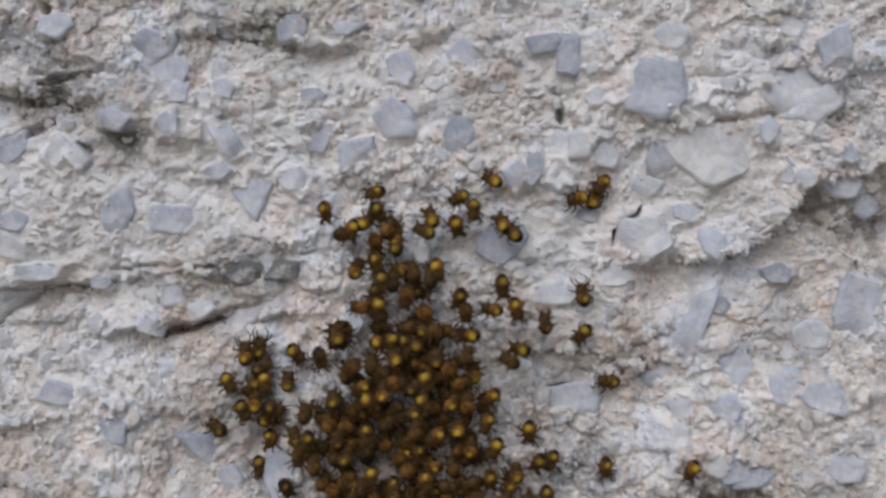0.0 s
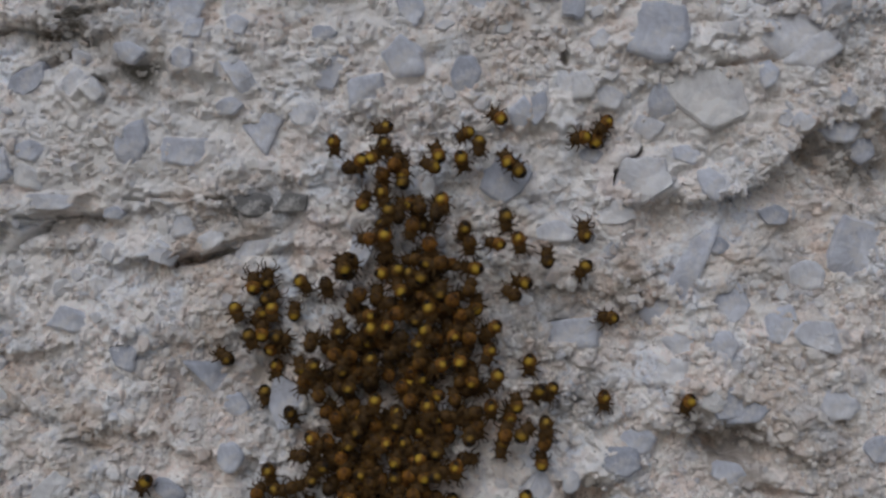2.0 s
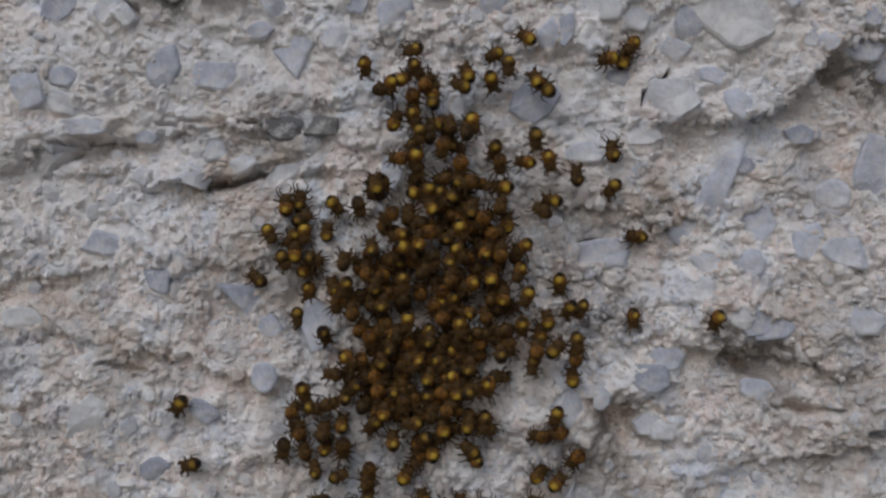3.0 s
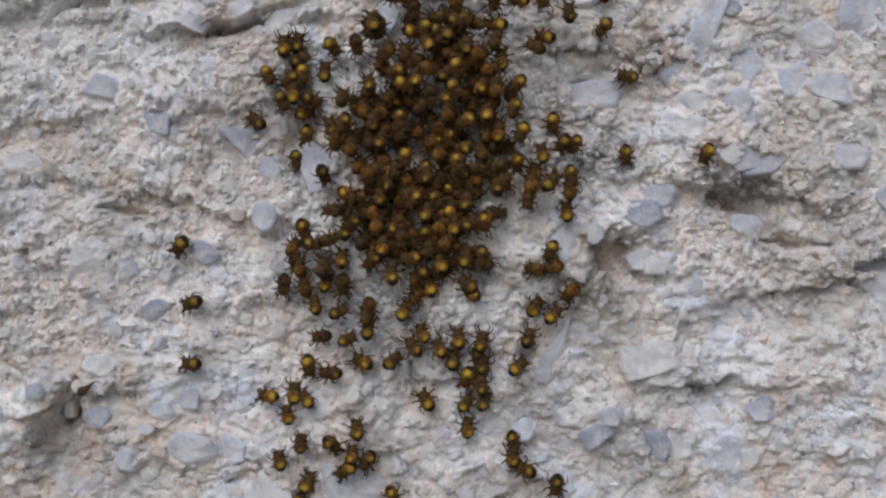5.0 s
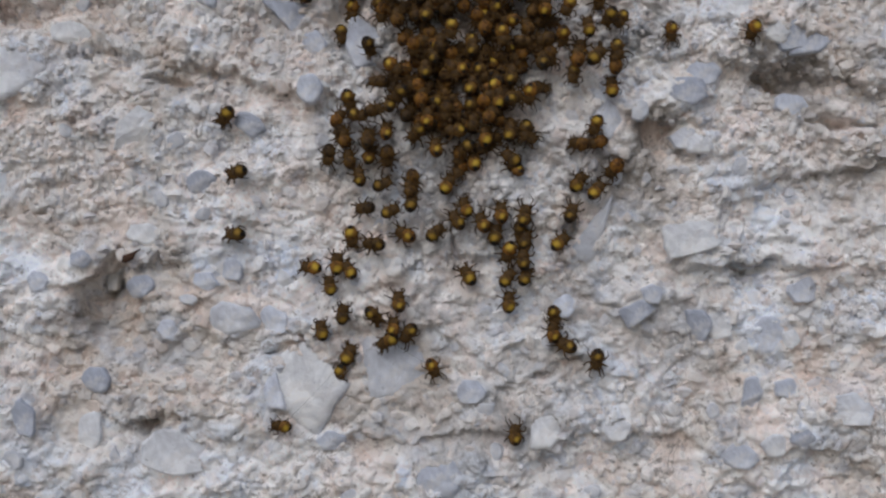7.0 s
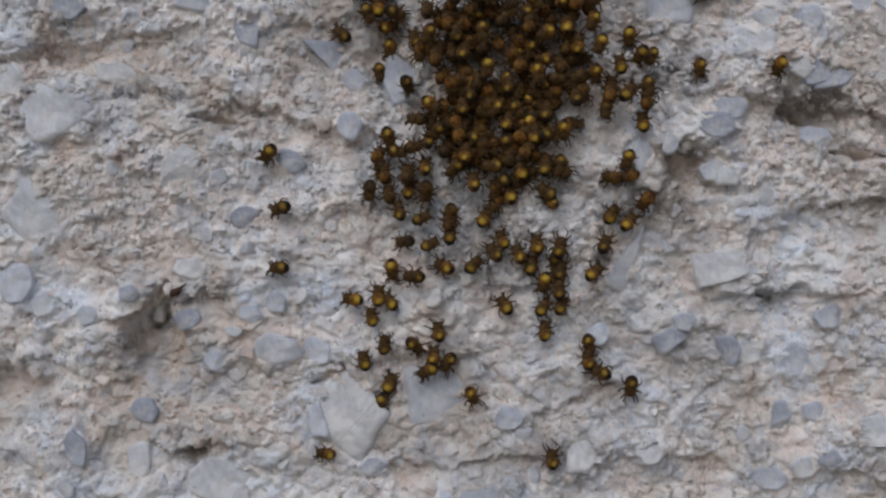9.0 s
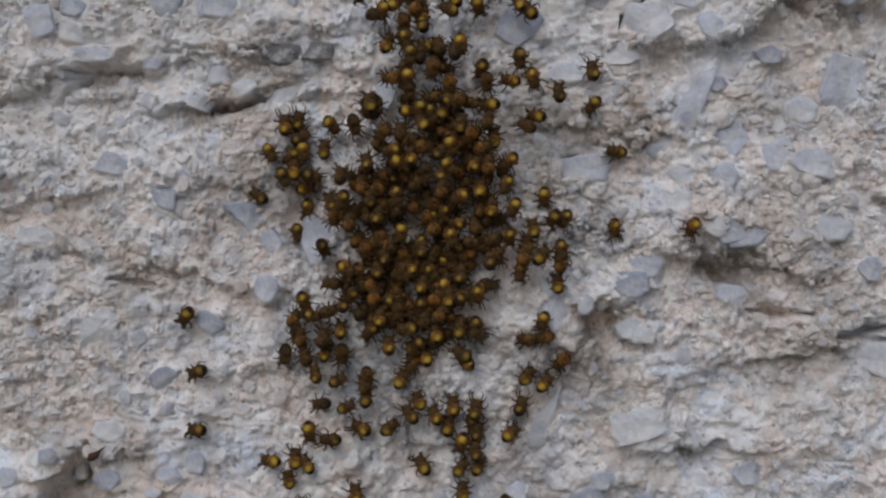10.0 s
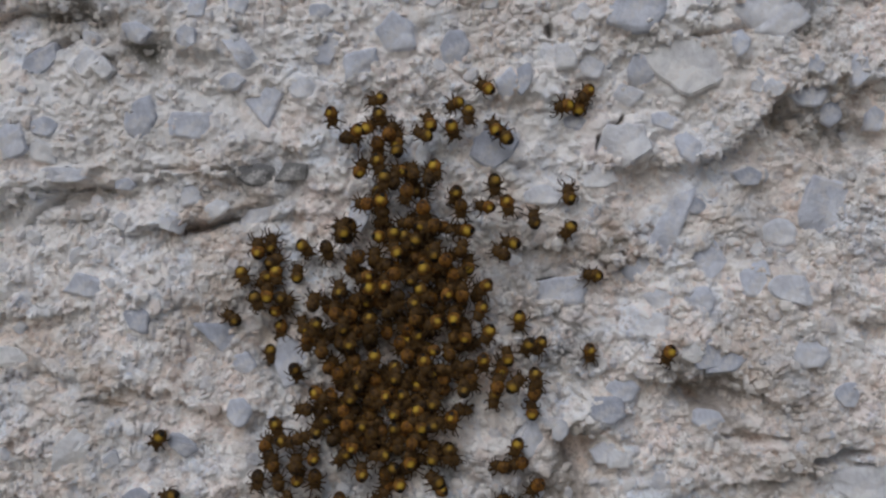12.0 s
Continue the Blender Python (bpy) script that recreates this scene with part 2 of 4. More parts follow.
ABDOMEN_AMBER = abdomen_material("abdomen_skin_amber", 0.0, 0.15)
SHIELD = chitin("brown_shield", (0.030, 0.018, 0.008), (0.115, 0.062, 0.017), 2400, 0.6)
LEG = chitin("brown_leg", (0.022, 0.015, 0.008), (0.105, 0.058, 0.019), 2200, 0.6)


def silk_material():
    m, nt, bsdf = material("silk")
    link(nt, ramp(nt, noise_tex(nt, coords(nt), 300), (0.3, (0.55, 0.55, 0.54)), (0.7, (0.75, 0.74, 0.72))), bsdf.inputs["Base Color"])
    bsdf.inputs["Roughness"].default_value = 0.4
    bsdf.inputs["Alpha"].default_value = 0.35
    return m


SILK = silk_material()


def soil_material():
    m, nt, bsdf = material("ground_soil")
    vec = coords(nt)
    link(nt, ramp(nt, noise_tex(nt, vec, 3, 8, 0.7), (0.3, (0.16, 0.14, 0.11)), (0.7, (0.27, 0.25, 0.21))), bsdf.inputs["Base Color"])
    bsdf.inputs["Roughness"].default_value = 0.95
    bump(nt, bsdf, noise_tex(nt, vec, 40, 6, 0.7), 0.6, 0.01)
    return m


# ---- relief of the wall, in millimetres: x along, z up, height towards the open side ----
rng = np.random.default_rng(7)
TABLE = rng.random((256, 256))
TABLE_B = rng.random((256, 256))


def smooth_noise(x, z):
    ix, iz = np.floor(x).astype(int), np.floor(z).astype(int)
    fx, fz = x - ix, z - iz
    fx, fz = fx * fx * fx * (fx * (6 * fx - 15) + 10), fz * fz * fz * (fz * (6 * fz - 15) + 10)
    a, b = TABLE[ix & 255, iz & 255], TABLE[(ix + 1) & 255, iz & 255]
    c, d = TABLE[ix & 255, (iz + 1) & 255], TABLE[(ix + 1) & 255, (iz + 1) & 255]
    return (a + (b - a) * fx) * (1 - fz) + (c + (d - c) * fx) * fz


def fractal(x, z, octaves, gain=0.5):
    total, amp, norm = 0, 1.0, 0
    for n in range(octaves):
        total = total + amp * (smooth_noise(x + 17.3 * n, z + 9.1 * n) - 0.5)
        norm += amp
        amp *= gain
        x, z = x * 2.03, z * 2.03
    return total / norm * 2


def lumps(x, z):
    """Cells with rounded tops: 1 in the middle of a lump, 0 in the joint; and each lump's own random value."""
    ix, iz = np.floor(x).astype(int), np.floor(z).astype(int)
    best, second, own = np.full(np.shape(x), 9.0), np.full(np.shape(x), 9.0), np.zeros(np.shape(x))
    for dx in (-1, 0, 1):
        for dz in (-1, 0, 1):
            a, b = (ix + dx) & 255, (iz + dz) & 255
            d = np.hypot(ix + dx + TABLE[a, b] - x, iz + dz + TABLE_B[a, b] - z)
            closer = d < best
            second = np.where(closer, best, np.minimum(second, d))
            own = np.where(closer, TABLE[b, a], own)
            best = np.where(closer, d, best)
    return np.clip((second - best) * 1.8, 0, 1) ** 0.6, own


# ledges: from, to, how far they stand out, how high their body is
LEDGES_UPPER = [
    (-50, -19.5, -31, -14.4, 1.1, 5), (-31, -14.4, -17, -13.6, 1.0, 4), (-26, -18.9, -12, -16.9, 1.8, 4),
    (17, -13.4, 28, -13.2, 1.5, 5), (28, -13.2, 35.6, -5.8, 3.0, 6), (35.6, -5.8, 48, -4.6, 1.9, 7),
    (-50, 2.6, -29, 1.6, 1.8, 5), (-17, 7.2, -7, 5.6, 1.8, 5), (11, -20.6, 20, -21.4, 1.4, 4),
    (-44, -39.5, -26, -33.8, 0.6, 3), (-26, -33.8, -12, -36.5, 1.3, 4), (22, -32.4, 36, -34.6, 1.6, 5),
]
LEDGES_LOWER = [
    (9, -36.6, 17, -37.6, 1.4, 4), (18, -51.0, 30, -51.4, 1.0, 3), (-38, -53.5, -29, -50.2, 1.8, 4),
    (-34, -65.6, -27, -66.0, 1.4, 4), (27, -43.5, 48, -39.5, 1.4, 4), (-20, -57.5, -4, -58.3, 0.7, 4),
    (-50, -28.5, -33, -26.0, 1.0, 4), (-10, -67.0, 14, -66.2, 0.9, 4), (20, 0.6, 42, 3.4, 1.2, 5),
]
LEDGES = LEDGES_UPPER + LEDGES_LOWER
# hollows: x, z, half width, half height, depth
HOLLOWS_A = [
    (16.1, -38.7, 1.7, 1.6, 2.4), (27.6, -34.3, 3.4, 2.2, 2), (35.6, -7.8, 1.6, 1.7, 3), (40.1, -10.5, 5, 1.9, 2.2), (31.7, -37.5, 1.3, 0.6, 1.6), (43.3, -28.3, 2, 1, 2),
    (-13.3, -13.5, 3.6, 1, 0.15), (-30.7, -15.2, 3, 0.8, 1.4), (-24.8, -3.4, 2.6, 1.8, 0.5), (21.8, -14.6, 4, 1.6, 1), (-0.2, -21.9, 6.5, 8, 1), (-33.8, -56.2, 2.9, 3.2, 3),
    (-35.0, -53.8, 2.6, 1, 1.6), (-47.4, -60.0, 2.8, 2, 2.2), (-30.3, -65.8, 1.8, 0.6, 1.8), (25.1, -51.4, 2.2, 0.5, 1.8), (25.1, -52.9, 1.9, 1.6, 0.9), (9.0, -62.1, 2.2, 1.7, 1.2),
    (-12.1, -29.6, 2, 4, 1.4),
]
HOLLOWS_B = [
    (-45.2, -28.9, 4, 0.8, 1.4), (-34.7, -32.5, 3.4, 0.6, 1.2), (27.4, -33.8, 2.6, 1.4, 1.2), (-29.5, 4.4, 4.4, 0.6, 1.1), (-31.7, 1.7, 4.4, 0.6, 1.1), (-12.5, 6.9, 3.4, 0.8, 1.5),
    (30.9, 5.5, 1.6, 0.8, 2), (-24.1, -1.1, 2.4, 1.6, 0.8), (-33.1, 6.2, 4, 2.4, 1),
]
HOLLOWS = HOLLOWS_A + HOLLOWS_B


# cracks: from, to, half width, depth
CRACKS_A = [
    (17.3, -11.0, 18.2, -9.4, 0.2, 3), (18.2, -9.4, 20.1, -8.0, 0.24, 3.5), (37.4, -40.4, 42.7, -39.4, 0.4, 3.5),
    (37.3, -40.7, 38.0, -42.1, 0.2, 2), (-16.8, -57.7, -13.5, -62.2, 0.3, 1.6), (-19.7, -59.3, -16.8, -58.3, 0.25, 1.2),
    (8.2, -46.6, 7.5, -49.0, 0.4, 2.5), (13.0, 1.1, 13.2, -0.3, 0.35, 2.5), (-31.8, 10.1, -31.0, 8.8, 0.35, 2.5),
    (38.7, -12.8, 39.0, -13.1, 0.3, 2.5), (-36.3, -18.1, -31.9, -14.6, 0.22, 1.6), (-21.5, -18.6, -13.1, -16.9, 0.3, 1.4),
    (-33.0, -50.3, -35.1, -54.0, 0.7, 2), (-31.5, -66.4, -30.0, -65.9, 0.6, 2.5), (-3.1, -46.8, -2.1, -52.0, 0.2, 1.0),
]
CRACKS_B = [
    (-34.9, -1.9, -30.2, -0.2, 0.3, 1.5), (-32.0, 2.9, -26.3, 4.2, 0.3, 1.5), (-28.5, -2.3, -27.1, -3.7, 0.3, 2),
    (-34.9, -14.8, -25.6, -14.1, 0.2, 1.3), (-25.6, -13.1, -17.0, -12.8, 0.2, 1.1), (-21.7, -18.6, -17.3, -17.8, 0.25, 1.2),
    (-17.3, -17.8, -13.1, -17.1, 0.25, 1.2), (26.1, -0.7, 33.4, 0.6, 0.2, 1.2), (23.2, 3.8, 28.0, 3.6, 0.2, 1.0),
    (-31.0, -34.5, -26.4, -35.0, 0.3, 1.3), (25.5, -33.2, 28.1, -35.2, 0.35, 1.5), (29.1, -37.9, 35.7, -38.3, 0.3, 1.3),
    (4.9, -61.5, 9.0, -59.4, 0.3, 1.3), (23.4, -51.4, 28.1, -51.2, 0.3, 1.3),
]
CRACKS = CRACKS_A + CRACKS_B


def ground_form(x, z):
    """The slow form of the face, without its crumbs."""
    wx = x + 1.7 * fractal(x / 4.0, z / 4.0, 5, 0.6)
    wz = z + 1.8 * fractal(x / 4.0 + 40, z / 4.0, 5, 0.6)
    h = 0.9 * fractal(wx / 15.0, wz / 11.0 + 5, 3) + 1.0 * fractal(wx / 6.0 + 3, wz / 4.6, 3)
    # broken slabs: flat steps with short steep edges, longer along the wall than up it
    for size, tall, step in ((9.0, 5.0, 0.8), (4.2, 2.9, 0.25)):
        k = 3.2 * fractal(wx / size + 60, wz / size * (size / tall) + 21, 4, 0.5)
        f = k - np.floor(k)
        h = h + step * 0.42 * (np.floor(k) + np.clip((f - 0.38) / 0.24, 0, 1))
    for x0, z0, x1, z1, out, body in LEDGES:
        along = np.clip((wx - x0) / (x1 - x0), 0, 1)
        rise = wz - (z0 + (z1 - z0) * along)
        ends = np.clip((wx - x0 + 2.5) / 2.5, 0, 1) * np.clip((x1 + 2.5 - wx) / 2.5, 0, 1)
        above = np.exp(-np.maximum(rise, 0) / body) * np.clip(rise / 0.35 + 0.5, 0, 1)
        below = np.exp(np.minimum(rise, 0) / (0.6 * body)) * np.clip(0.5 - rise / 0.35, 0, 1)
        h = h + ends * out * (0.45 * above - 0.5 * below)
    for cx, cz, rx, rz, deep in HOLLOWS:
        q = ((wx - cx) / rx) ** 2 + ((wz - cz) / rz) ** 2
        h = h - deep * np.exp(-q * q)
    return h


def crumbs(x, z):
    wx = x + 0.7 * fractal(x / 1.5, z / 1.5 + 7, 4)
    wz = z + 0.7 * fractal(x / 1.5 + 31, z / 1.5, 4)
    big, own = lumps(wx / 2.9, wz / 2.2)
    mid, own2 = lumps(wx / 1.2 + 50, wz / 0.95)
    fine, own3 = lumps(wx / 0.5 + 90, wz / 0.46)
    grain = fractal(x / 0.5 + 3, z / 0.46, 3, 0.7)
    # crumbs crowd in some places and leave others smooth
    crowd = np.clip(0.55 + 1.6 * fractal(x / 7.0 + 5, z / 5.0, 3), 0.12, 1.25)
    # the lower wall is worn smoother, with pebbles rather than crumbs
    worn = np.clip((-36.0 - z) / 12.0, 0, 1)
    crowd = crowd * (1 - 0.55 * worn)
    h = own * big * (0.46 + 0.25 * worn) + crowd * ((own2 > 0.35) * own2 * mid * 0.56 + (own3 > 0.3) * own3 * fine * 0.30)
    return 0.85 * (h - 0.38) + 0.34 * fractal(x / 1.8, z / 1.5, 6, 0.62) + 0.10 * (1 - 0.6 * worn) * grain


def surface_out(x, z):
    return float(ground_form(np.array([x]), np.array([z]))[0])


# ---- stones set in the mortar: x, z, width, height in millimetres, turn in degrees ----
STONES_UPPER_LEFT_A = [
    (-34.5, -2.3, 3.6, 2.4, 35, 5, 20, 0), (-30.2, -3.0, 2.6, 1.6, 55, 4, 40, 1), (-28.2, -3.5, 1.8, 1.5, -40, 4, 40, 1), (-37.1, -9.9, 3.0, 3.7, 0, 4, 60, 0),
    (-33.9, -8.9, 2.6, 1.7, 15, 5, 0, 0), (-34.4, -11.0, 3.1, 1.9, -10, 5, 30, 1), (-32.2, -13.3, 4.7, 1.4, 5, 4, 30, 1), (-24.9, -8.3, 2.6, 4.4, -12, 5, 80, 0),
    (-20.1, -8.8, 4.2, 2.3, 0, 4, 40, 0), (-15.5, -2.0, 3.8, 1.8, -50, 4, 30, 0), (-13.6, -7.0, 4.4, 3.8, 6, 3, -95, 0), (-9.7, -5.4, 3.0, 1.9, -6, 5, 20, 1),
]
STONES_UPPER_LEFT_B_A = [
    (-7.2, -1.0, 4.3, 1.6, 60, 4, 45, 0), (-4.4, -3.3, 2.9, 2.8, 0, 4, 50, 0), (-1.2, -0.2, 3.4, 3.5, 0, 5, 100, 0), (-20.6, -0.9, 2.4, 1.8, 30, 5, 0, 0), (-25.0, -0.3, 2.6, 1.7, -10, 5, 10, 0), (-14.1, -13.3, 4.2, 2.1, -6, 5, 40, 2),
    (-11.0, -13.1, 3.0, 1.7, 12, 4, 20, 2), (-20.3, -15.1, 1.8, 2.2, 0, 4, 45, 1), (-18.1, -16.5, 2.7, 1.5, 42, 4, 30, 1), (-22.0, -17.8, 2.1, 1.7, -30, 4, 50, 1), (-14.6, -17.2, 4.2, 1.4, 20, 4, 20, 1), (-26.6, -14.2, 1.8, 1.0, 0, 5, 0, 0),
]
STONES_UPPER_LEFT_B_B = [
    (-4.8, -17.0, 1.9, 3.0, -10, 5, 0, 0),
]
STONES_UPPER_LEFT_B = STONES_UPPER_LEFT_B_A + STONES_UPPER_LEFT_B_B
STONES_UPPER_LEFT_C = [
    (1.1, -11.5, 1.3, 2.1, 0, 6, 0, 1), (-16.4, -4.7, 2.3, 1.4, 10, 5, 0, 0), (-19.6, 2.1, 1.6, 1.6, 0, 4, 45, 0),
]
STONES_UPPER_RIGHT_A = [
    (4.3, -1.8, 2.5, 3.1, 0, 6, 0, 0), (21.1, 2.1, 5.0, 4.8, 0, 5, 55, 0), (25.7, -3.1, 6.8, 5.1, -18, 5, -10, 1), (14.5, -2.5, 1.9, 2.2, 10, 4, 45, 1),
    (17.0, -3.5, 2.2, 2.0, 0, 5, 10, 1), (13.2, -2.0, 1.8, 2.1, 10, 5, 36, 1), (21.6, -3.9, 2.2, 3.1, 5, 5, 37, 0), (20.5, -6.0, 2.7, 1.8, -8, 4, 20, 1),
    (10.6, -4.6, 1.4, 2.7, -15, 5, 0, 0), (9.2, -5.1, 2.1, 2.6, 15, 4, 70, 0), (15.5, -8.5, 1.9, 1.4, 0, 5, 10, 0), (19.7, -10.6, 4.7, 3.9, 25, 5, 30, 1),
]
STONES_UPPER_RIGHT_B = [
    (23.9, -8.4, 2.2, 1.6, 0, 5, 0, 0), (26.1, -11.0, 2.0, 2.8, 18, 5, 60, 0), (7.9, -10.6, 4.3, 4.0, 10, 7, 0, 0), (34.6, 0.8, 4.7, 2.7, 10, 5, 58, 1),
    (30.7, -1.4, 1.5, 2.4, 0, 6, 74, 0), (33.8, -5.5, 1.9, 1.7, 0, 6, 0, 1), (37.3, -6.1, 3.1, 2.3, 20, 5, 0, 0), (37.5, -3.4, 1.5, 1.7, 0, 5, 0, 0),
    (41.5, -3.7, 1.4, 3.3, 4, 4, 50, 0), (39.4, -7.5, 2.4, 2.6, -20, 5, 0, 0), (43.8, -8.2, 1.8, 2.1, 0, 5, 20, 0), (38.7, -17.3, 6.4, 4.1, 82, 5, 30, 0),
]
STONES_UPPER_RIGHT_C = [
    (34.6, -18.9, 3.0, 2.4, 0, 7, 10, 1), (24.1, -18.7, 8.7, 2.2, 68, 4, 45, 0), (17.4, -13.6, 3.8, 2.2, -10, 6, 0, 1), (12.4, -15.3, 3.7, 1.8, 5, 6, 20, 1),
    (27.0, -16.4, 2.1, 1.4, 0, 5, 0, 0), (31.7, -13.6, 2.6, 1.6, 0, 5, 20, 0),
]
STONES_MIDDLE_RIGHT_A = [
    (13.7, -24.2, 5.2, 2.7, 0, 4, 45, 0), (22.3, -27.4, 3.3, 2.6, 10, 4, 30, 1), (27.8, -21.4, 3.4, 3.3, 0, 5, 0, 0), (21.8, -21.9, 3.3, 2.3, 55, 4, 45, 0),
    (32.0, -23.5, 3.0, 3.0, 20, 5, 52, 0), (35.4, -24.2, 4.4, 2.5, -4, 7, 0, 1), (37.0, -29.9, 3.3, 2.8, 0, 6, 0, 1), (29.4, -30.6, 3.9, 2.1, 12, 5, 0, 0),
    (25.9, -29.8, 2.7, 1.9, -10, 5, 10, 1), (27.0, -25.1, 2.6, 2.2, 0, 5, 0, 0), (23.4, -25.0, 2.6, 2.0, 20, 5, 10, 1), (18.4, -39.4, 2.7, 1.9, 20, 5, 0, 1),
]
STONES_MIDDLE_RIGHT_B = [
    (11.5, -37.9, 2.1, 3.5, -15, 5, 0, 1), (42.1, -42.8, 9.2, 5.0, 2, 3, 160, 1), (40.6, -34.0, 2.3, 2.1, 0, 6, 0, 0), (28.0, -36.4, 3.1, 1.8, -20, 5, 0, 0),
    (19.7, -33.5, 3.1, 2.1, 0, 6, 0, 0), (32.2, -5.2, 1.6, 1.4, 0, 5, 0, 1),
]
STONES_MIDDLE_LEFT_A = [
    (-43.7, -34.0, 7.4, 5.0, 6, 7, 0, 1), (-47.3, -31.0, 2.5, 3.2, 10, 5, 0, 1), (-37.4, -30.4, 3.8, 2.0, -10, 5, 10, 1), (-17.9, -28.8, 4.8, 3.0, -8, 3, -85, 0),
    (-15.5, -31.0, 2.1, 2.0, 0, 5, 0, 0), (-31.5, -39.0, 5.2, 2.6, 45, 6, 0, 1), (-21.3, -38.6, 2.7, 1.8, -20, 5, 0, 0), (-45.5, -43.4, 4.8, 5.9, 10, 5, 30, 1),
    (-42.0, -24.4, 3.2, 2.1, 0, 5, 0, 0), (-25.2, -26.8, 2.1, 2.6, 20, 5, 0, 0), (-30.3, -23.6, 3.7, 2.1, 0, 4, 21, 0), (-11.1, -30.7, 3.2, 4.6, 0, 6, 68, 0),
]
STONES_MIDDLE_LEFT_B = [
    (-25.8, -43.8, 2.6, 1.9, 0, 5, 20, 0), (-15.8, -35.4, 2.1, 2.4, 0, 6, 10, 0),
]
STONES_LOWER_LEFT_A = [
    (-47.3, -49.5, 3.4, 4.3, 0, 6, 0, 0), (-30.5, -48.6, 3.4, 1.8, -8, 5, 0, 1), (-31.1, -53.4, 2.4, 1.9, 0, 6, 0, 0), (-25.0, -52.8, 2.2, 1.5, -15, 5, 0, 0),
    (-22.9, -51.8, 1.9, 1.8, 0, 5, 10, 0), (-22.8, -56.2, 4.8, 2.8, 0, 5, 45, 1), (-19.2, -56.4, 2.6, 2.6, 0, 5, 26, 0), (-16.2, -62.1, 7.4, 5.5, -42, 4, 45, 1),
    (-7.6, -60.6, 5.9, 5.1, 0, 4, 50, 1), (-27.4, -68.5, 6.5, 3.8, -6, 7, 20, 1), (-35.3, -62.0, 2.3, 2.1, 0, 6, 0, 0), (-40.5, -53.0, 1.8, 1.8, 0, 6, 0, 0),
]
STONES_LOWER_LEFT_B = [
    (-44.7, -52.0, 2.1, 1.9, 30, 5, 0, 1), (-36.3, -50.9, 1.8, 1.6, 0, 5, 0, 0), (-28.5, -57.3, 2.0, 1.8, 0, 6, 0, 0), (-41.1, -65.2, 1.8, 3.2, 20, 5, 0, 0),
    (-35.8, -66.8, 2.1, 3.7, -10, 5, 0, 1), (-19.0, -62.6, 1.6, 3.7, 20, 4, 40, 0), (-13.7, -67.2, 2.4, 1.6, 0, 5, 31, 0), (-4.1, -70.5, 4.7, 3.7, 0, 6, 0, 0),
]
STONES_LOWER_RIGHT_A = [
    (10.2, -47.6, 5.9, 2.4, 66, 3, 0, 1), (18.9, -48.4, 4.8, 2.8, 12, 4, 45, 1), (26.4, -57.3, 3.5, 3.1, 0, 6, 0, 0), (28.1, -57.7, 1.8, 1.6, 0, 5, 0, 1),
    (33.1, -63.8, 4.4, 2.7, 0, 7, 0, 1), (26.6, -67.2, 2.5, 1.9, 0, 6, 0, 1), (28.9, -66.4, 2.1, 1.6, 0, 5, 68, 0), (24.6, -62.9, 1.7, 3.3, 0, 5, 0, 0),
    (23.3, -68.2, 3.3, 2.1, 0, 6, 0, 0), (6.0, -65.8, 3.0, 3.5, 0, 5, 10, 1), (32.4, -59.9, 1.8, 0.8, 10, 4, 30, 1), (27.8, -62.1, 2.1, 1.6, 0, 5, 0, 0),
]
STONES_LOWER_RIGHT_B = [
    (19.6, -56.5, 2.2, 2.7, 0, 5, 0, 0), (21.5, -56.5, 2.5, 2.4, 0, 5, 30, 1), (14.0, -55.2, 2.7, 1.7, 30, 4, 52, 0), (7.4, -54.7, 2.1, 2.1, 0, 5, 0, 0),
    (-1.1, -62.6, 2.6, 1.9, 0, 6, 0, 0), (15.3, -53.6, 1.9, 1.6, 0, 5, 10, 0), (12.2, -65.8, 2.3, 1.8, 20, 5, 0, 1), (29.6, -53.1, 3.2, 2.1, 0, 5, 20, 0),
    (10.6, -37.4, 2.6, 4.0, 10, 5, 0, 1), (18.0, -35.3, 3.5, 2.3, 0, 6, 47, 0), (27.8, -30.1, 3.2, 2.4, 20, 5, 0, 0),
]
STONES_LOWER_RIGHT_C = [
    (19.5, -39.9, 2.3, 1.9, 10, 4, 30, 1),
]
STONES_TOP_A = [
    (-21.9, 6.1, 4.1, 2.9, 10, 5, 20, 0), (-20.5, 3.7, 2.6, 2.9, -20, 5, 40, 0), (-15.8, 2.3, 2.0, 1.6, 0, 5, 10, 0), (-9.8, 7.8, 3.2, 2.0, 30, 5, 0, 0),
    (-8.1, 1.8, 2.0, 1.2, 0, 5, 0, 0), (-5.7, 7.4, 4.1, 1.1, 5, 4, 20, 0), (5.2, 5.2, 3.5, 2.6, -8, 6, 0, 0), (13.7, 5.6, 1.9, 4.0, -5, 4, 45, 0),
    (11.5, 6.1, 2.8, 1.7, 0, 4, 58, 0), (33.4, 2.4, 6.6, 4.3, -4, 6, 10, 1), (36.3, 4.7, 2.7, 5.4, 3, 4, 50, 0), (16.2, 1.6, 2.1, 1.6, 20, 5, 0, 1),
]
STONES_TOP_B = [
    (32.7, 7.6, 2.9, 1.9, 0, 5, 0, 1), (-0.6, 4.1, 2.4, 2.9, 0, 5, 0, 0), (22.6, 6.9, 2.9, 2.4, 0, 6, 0, 1), (-30.2, 7.9, 2.9, 2.1, 0, 5, 0, 0),
]
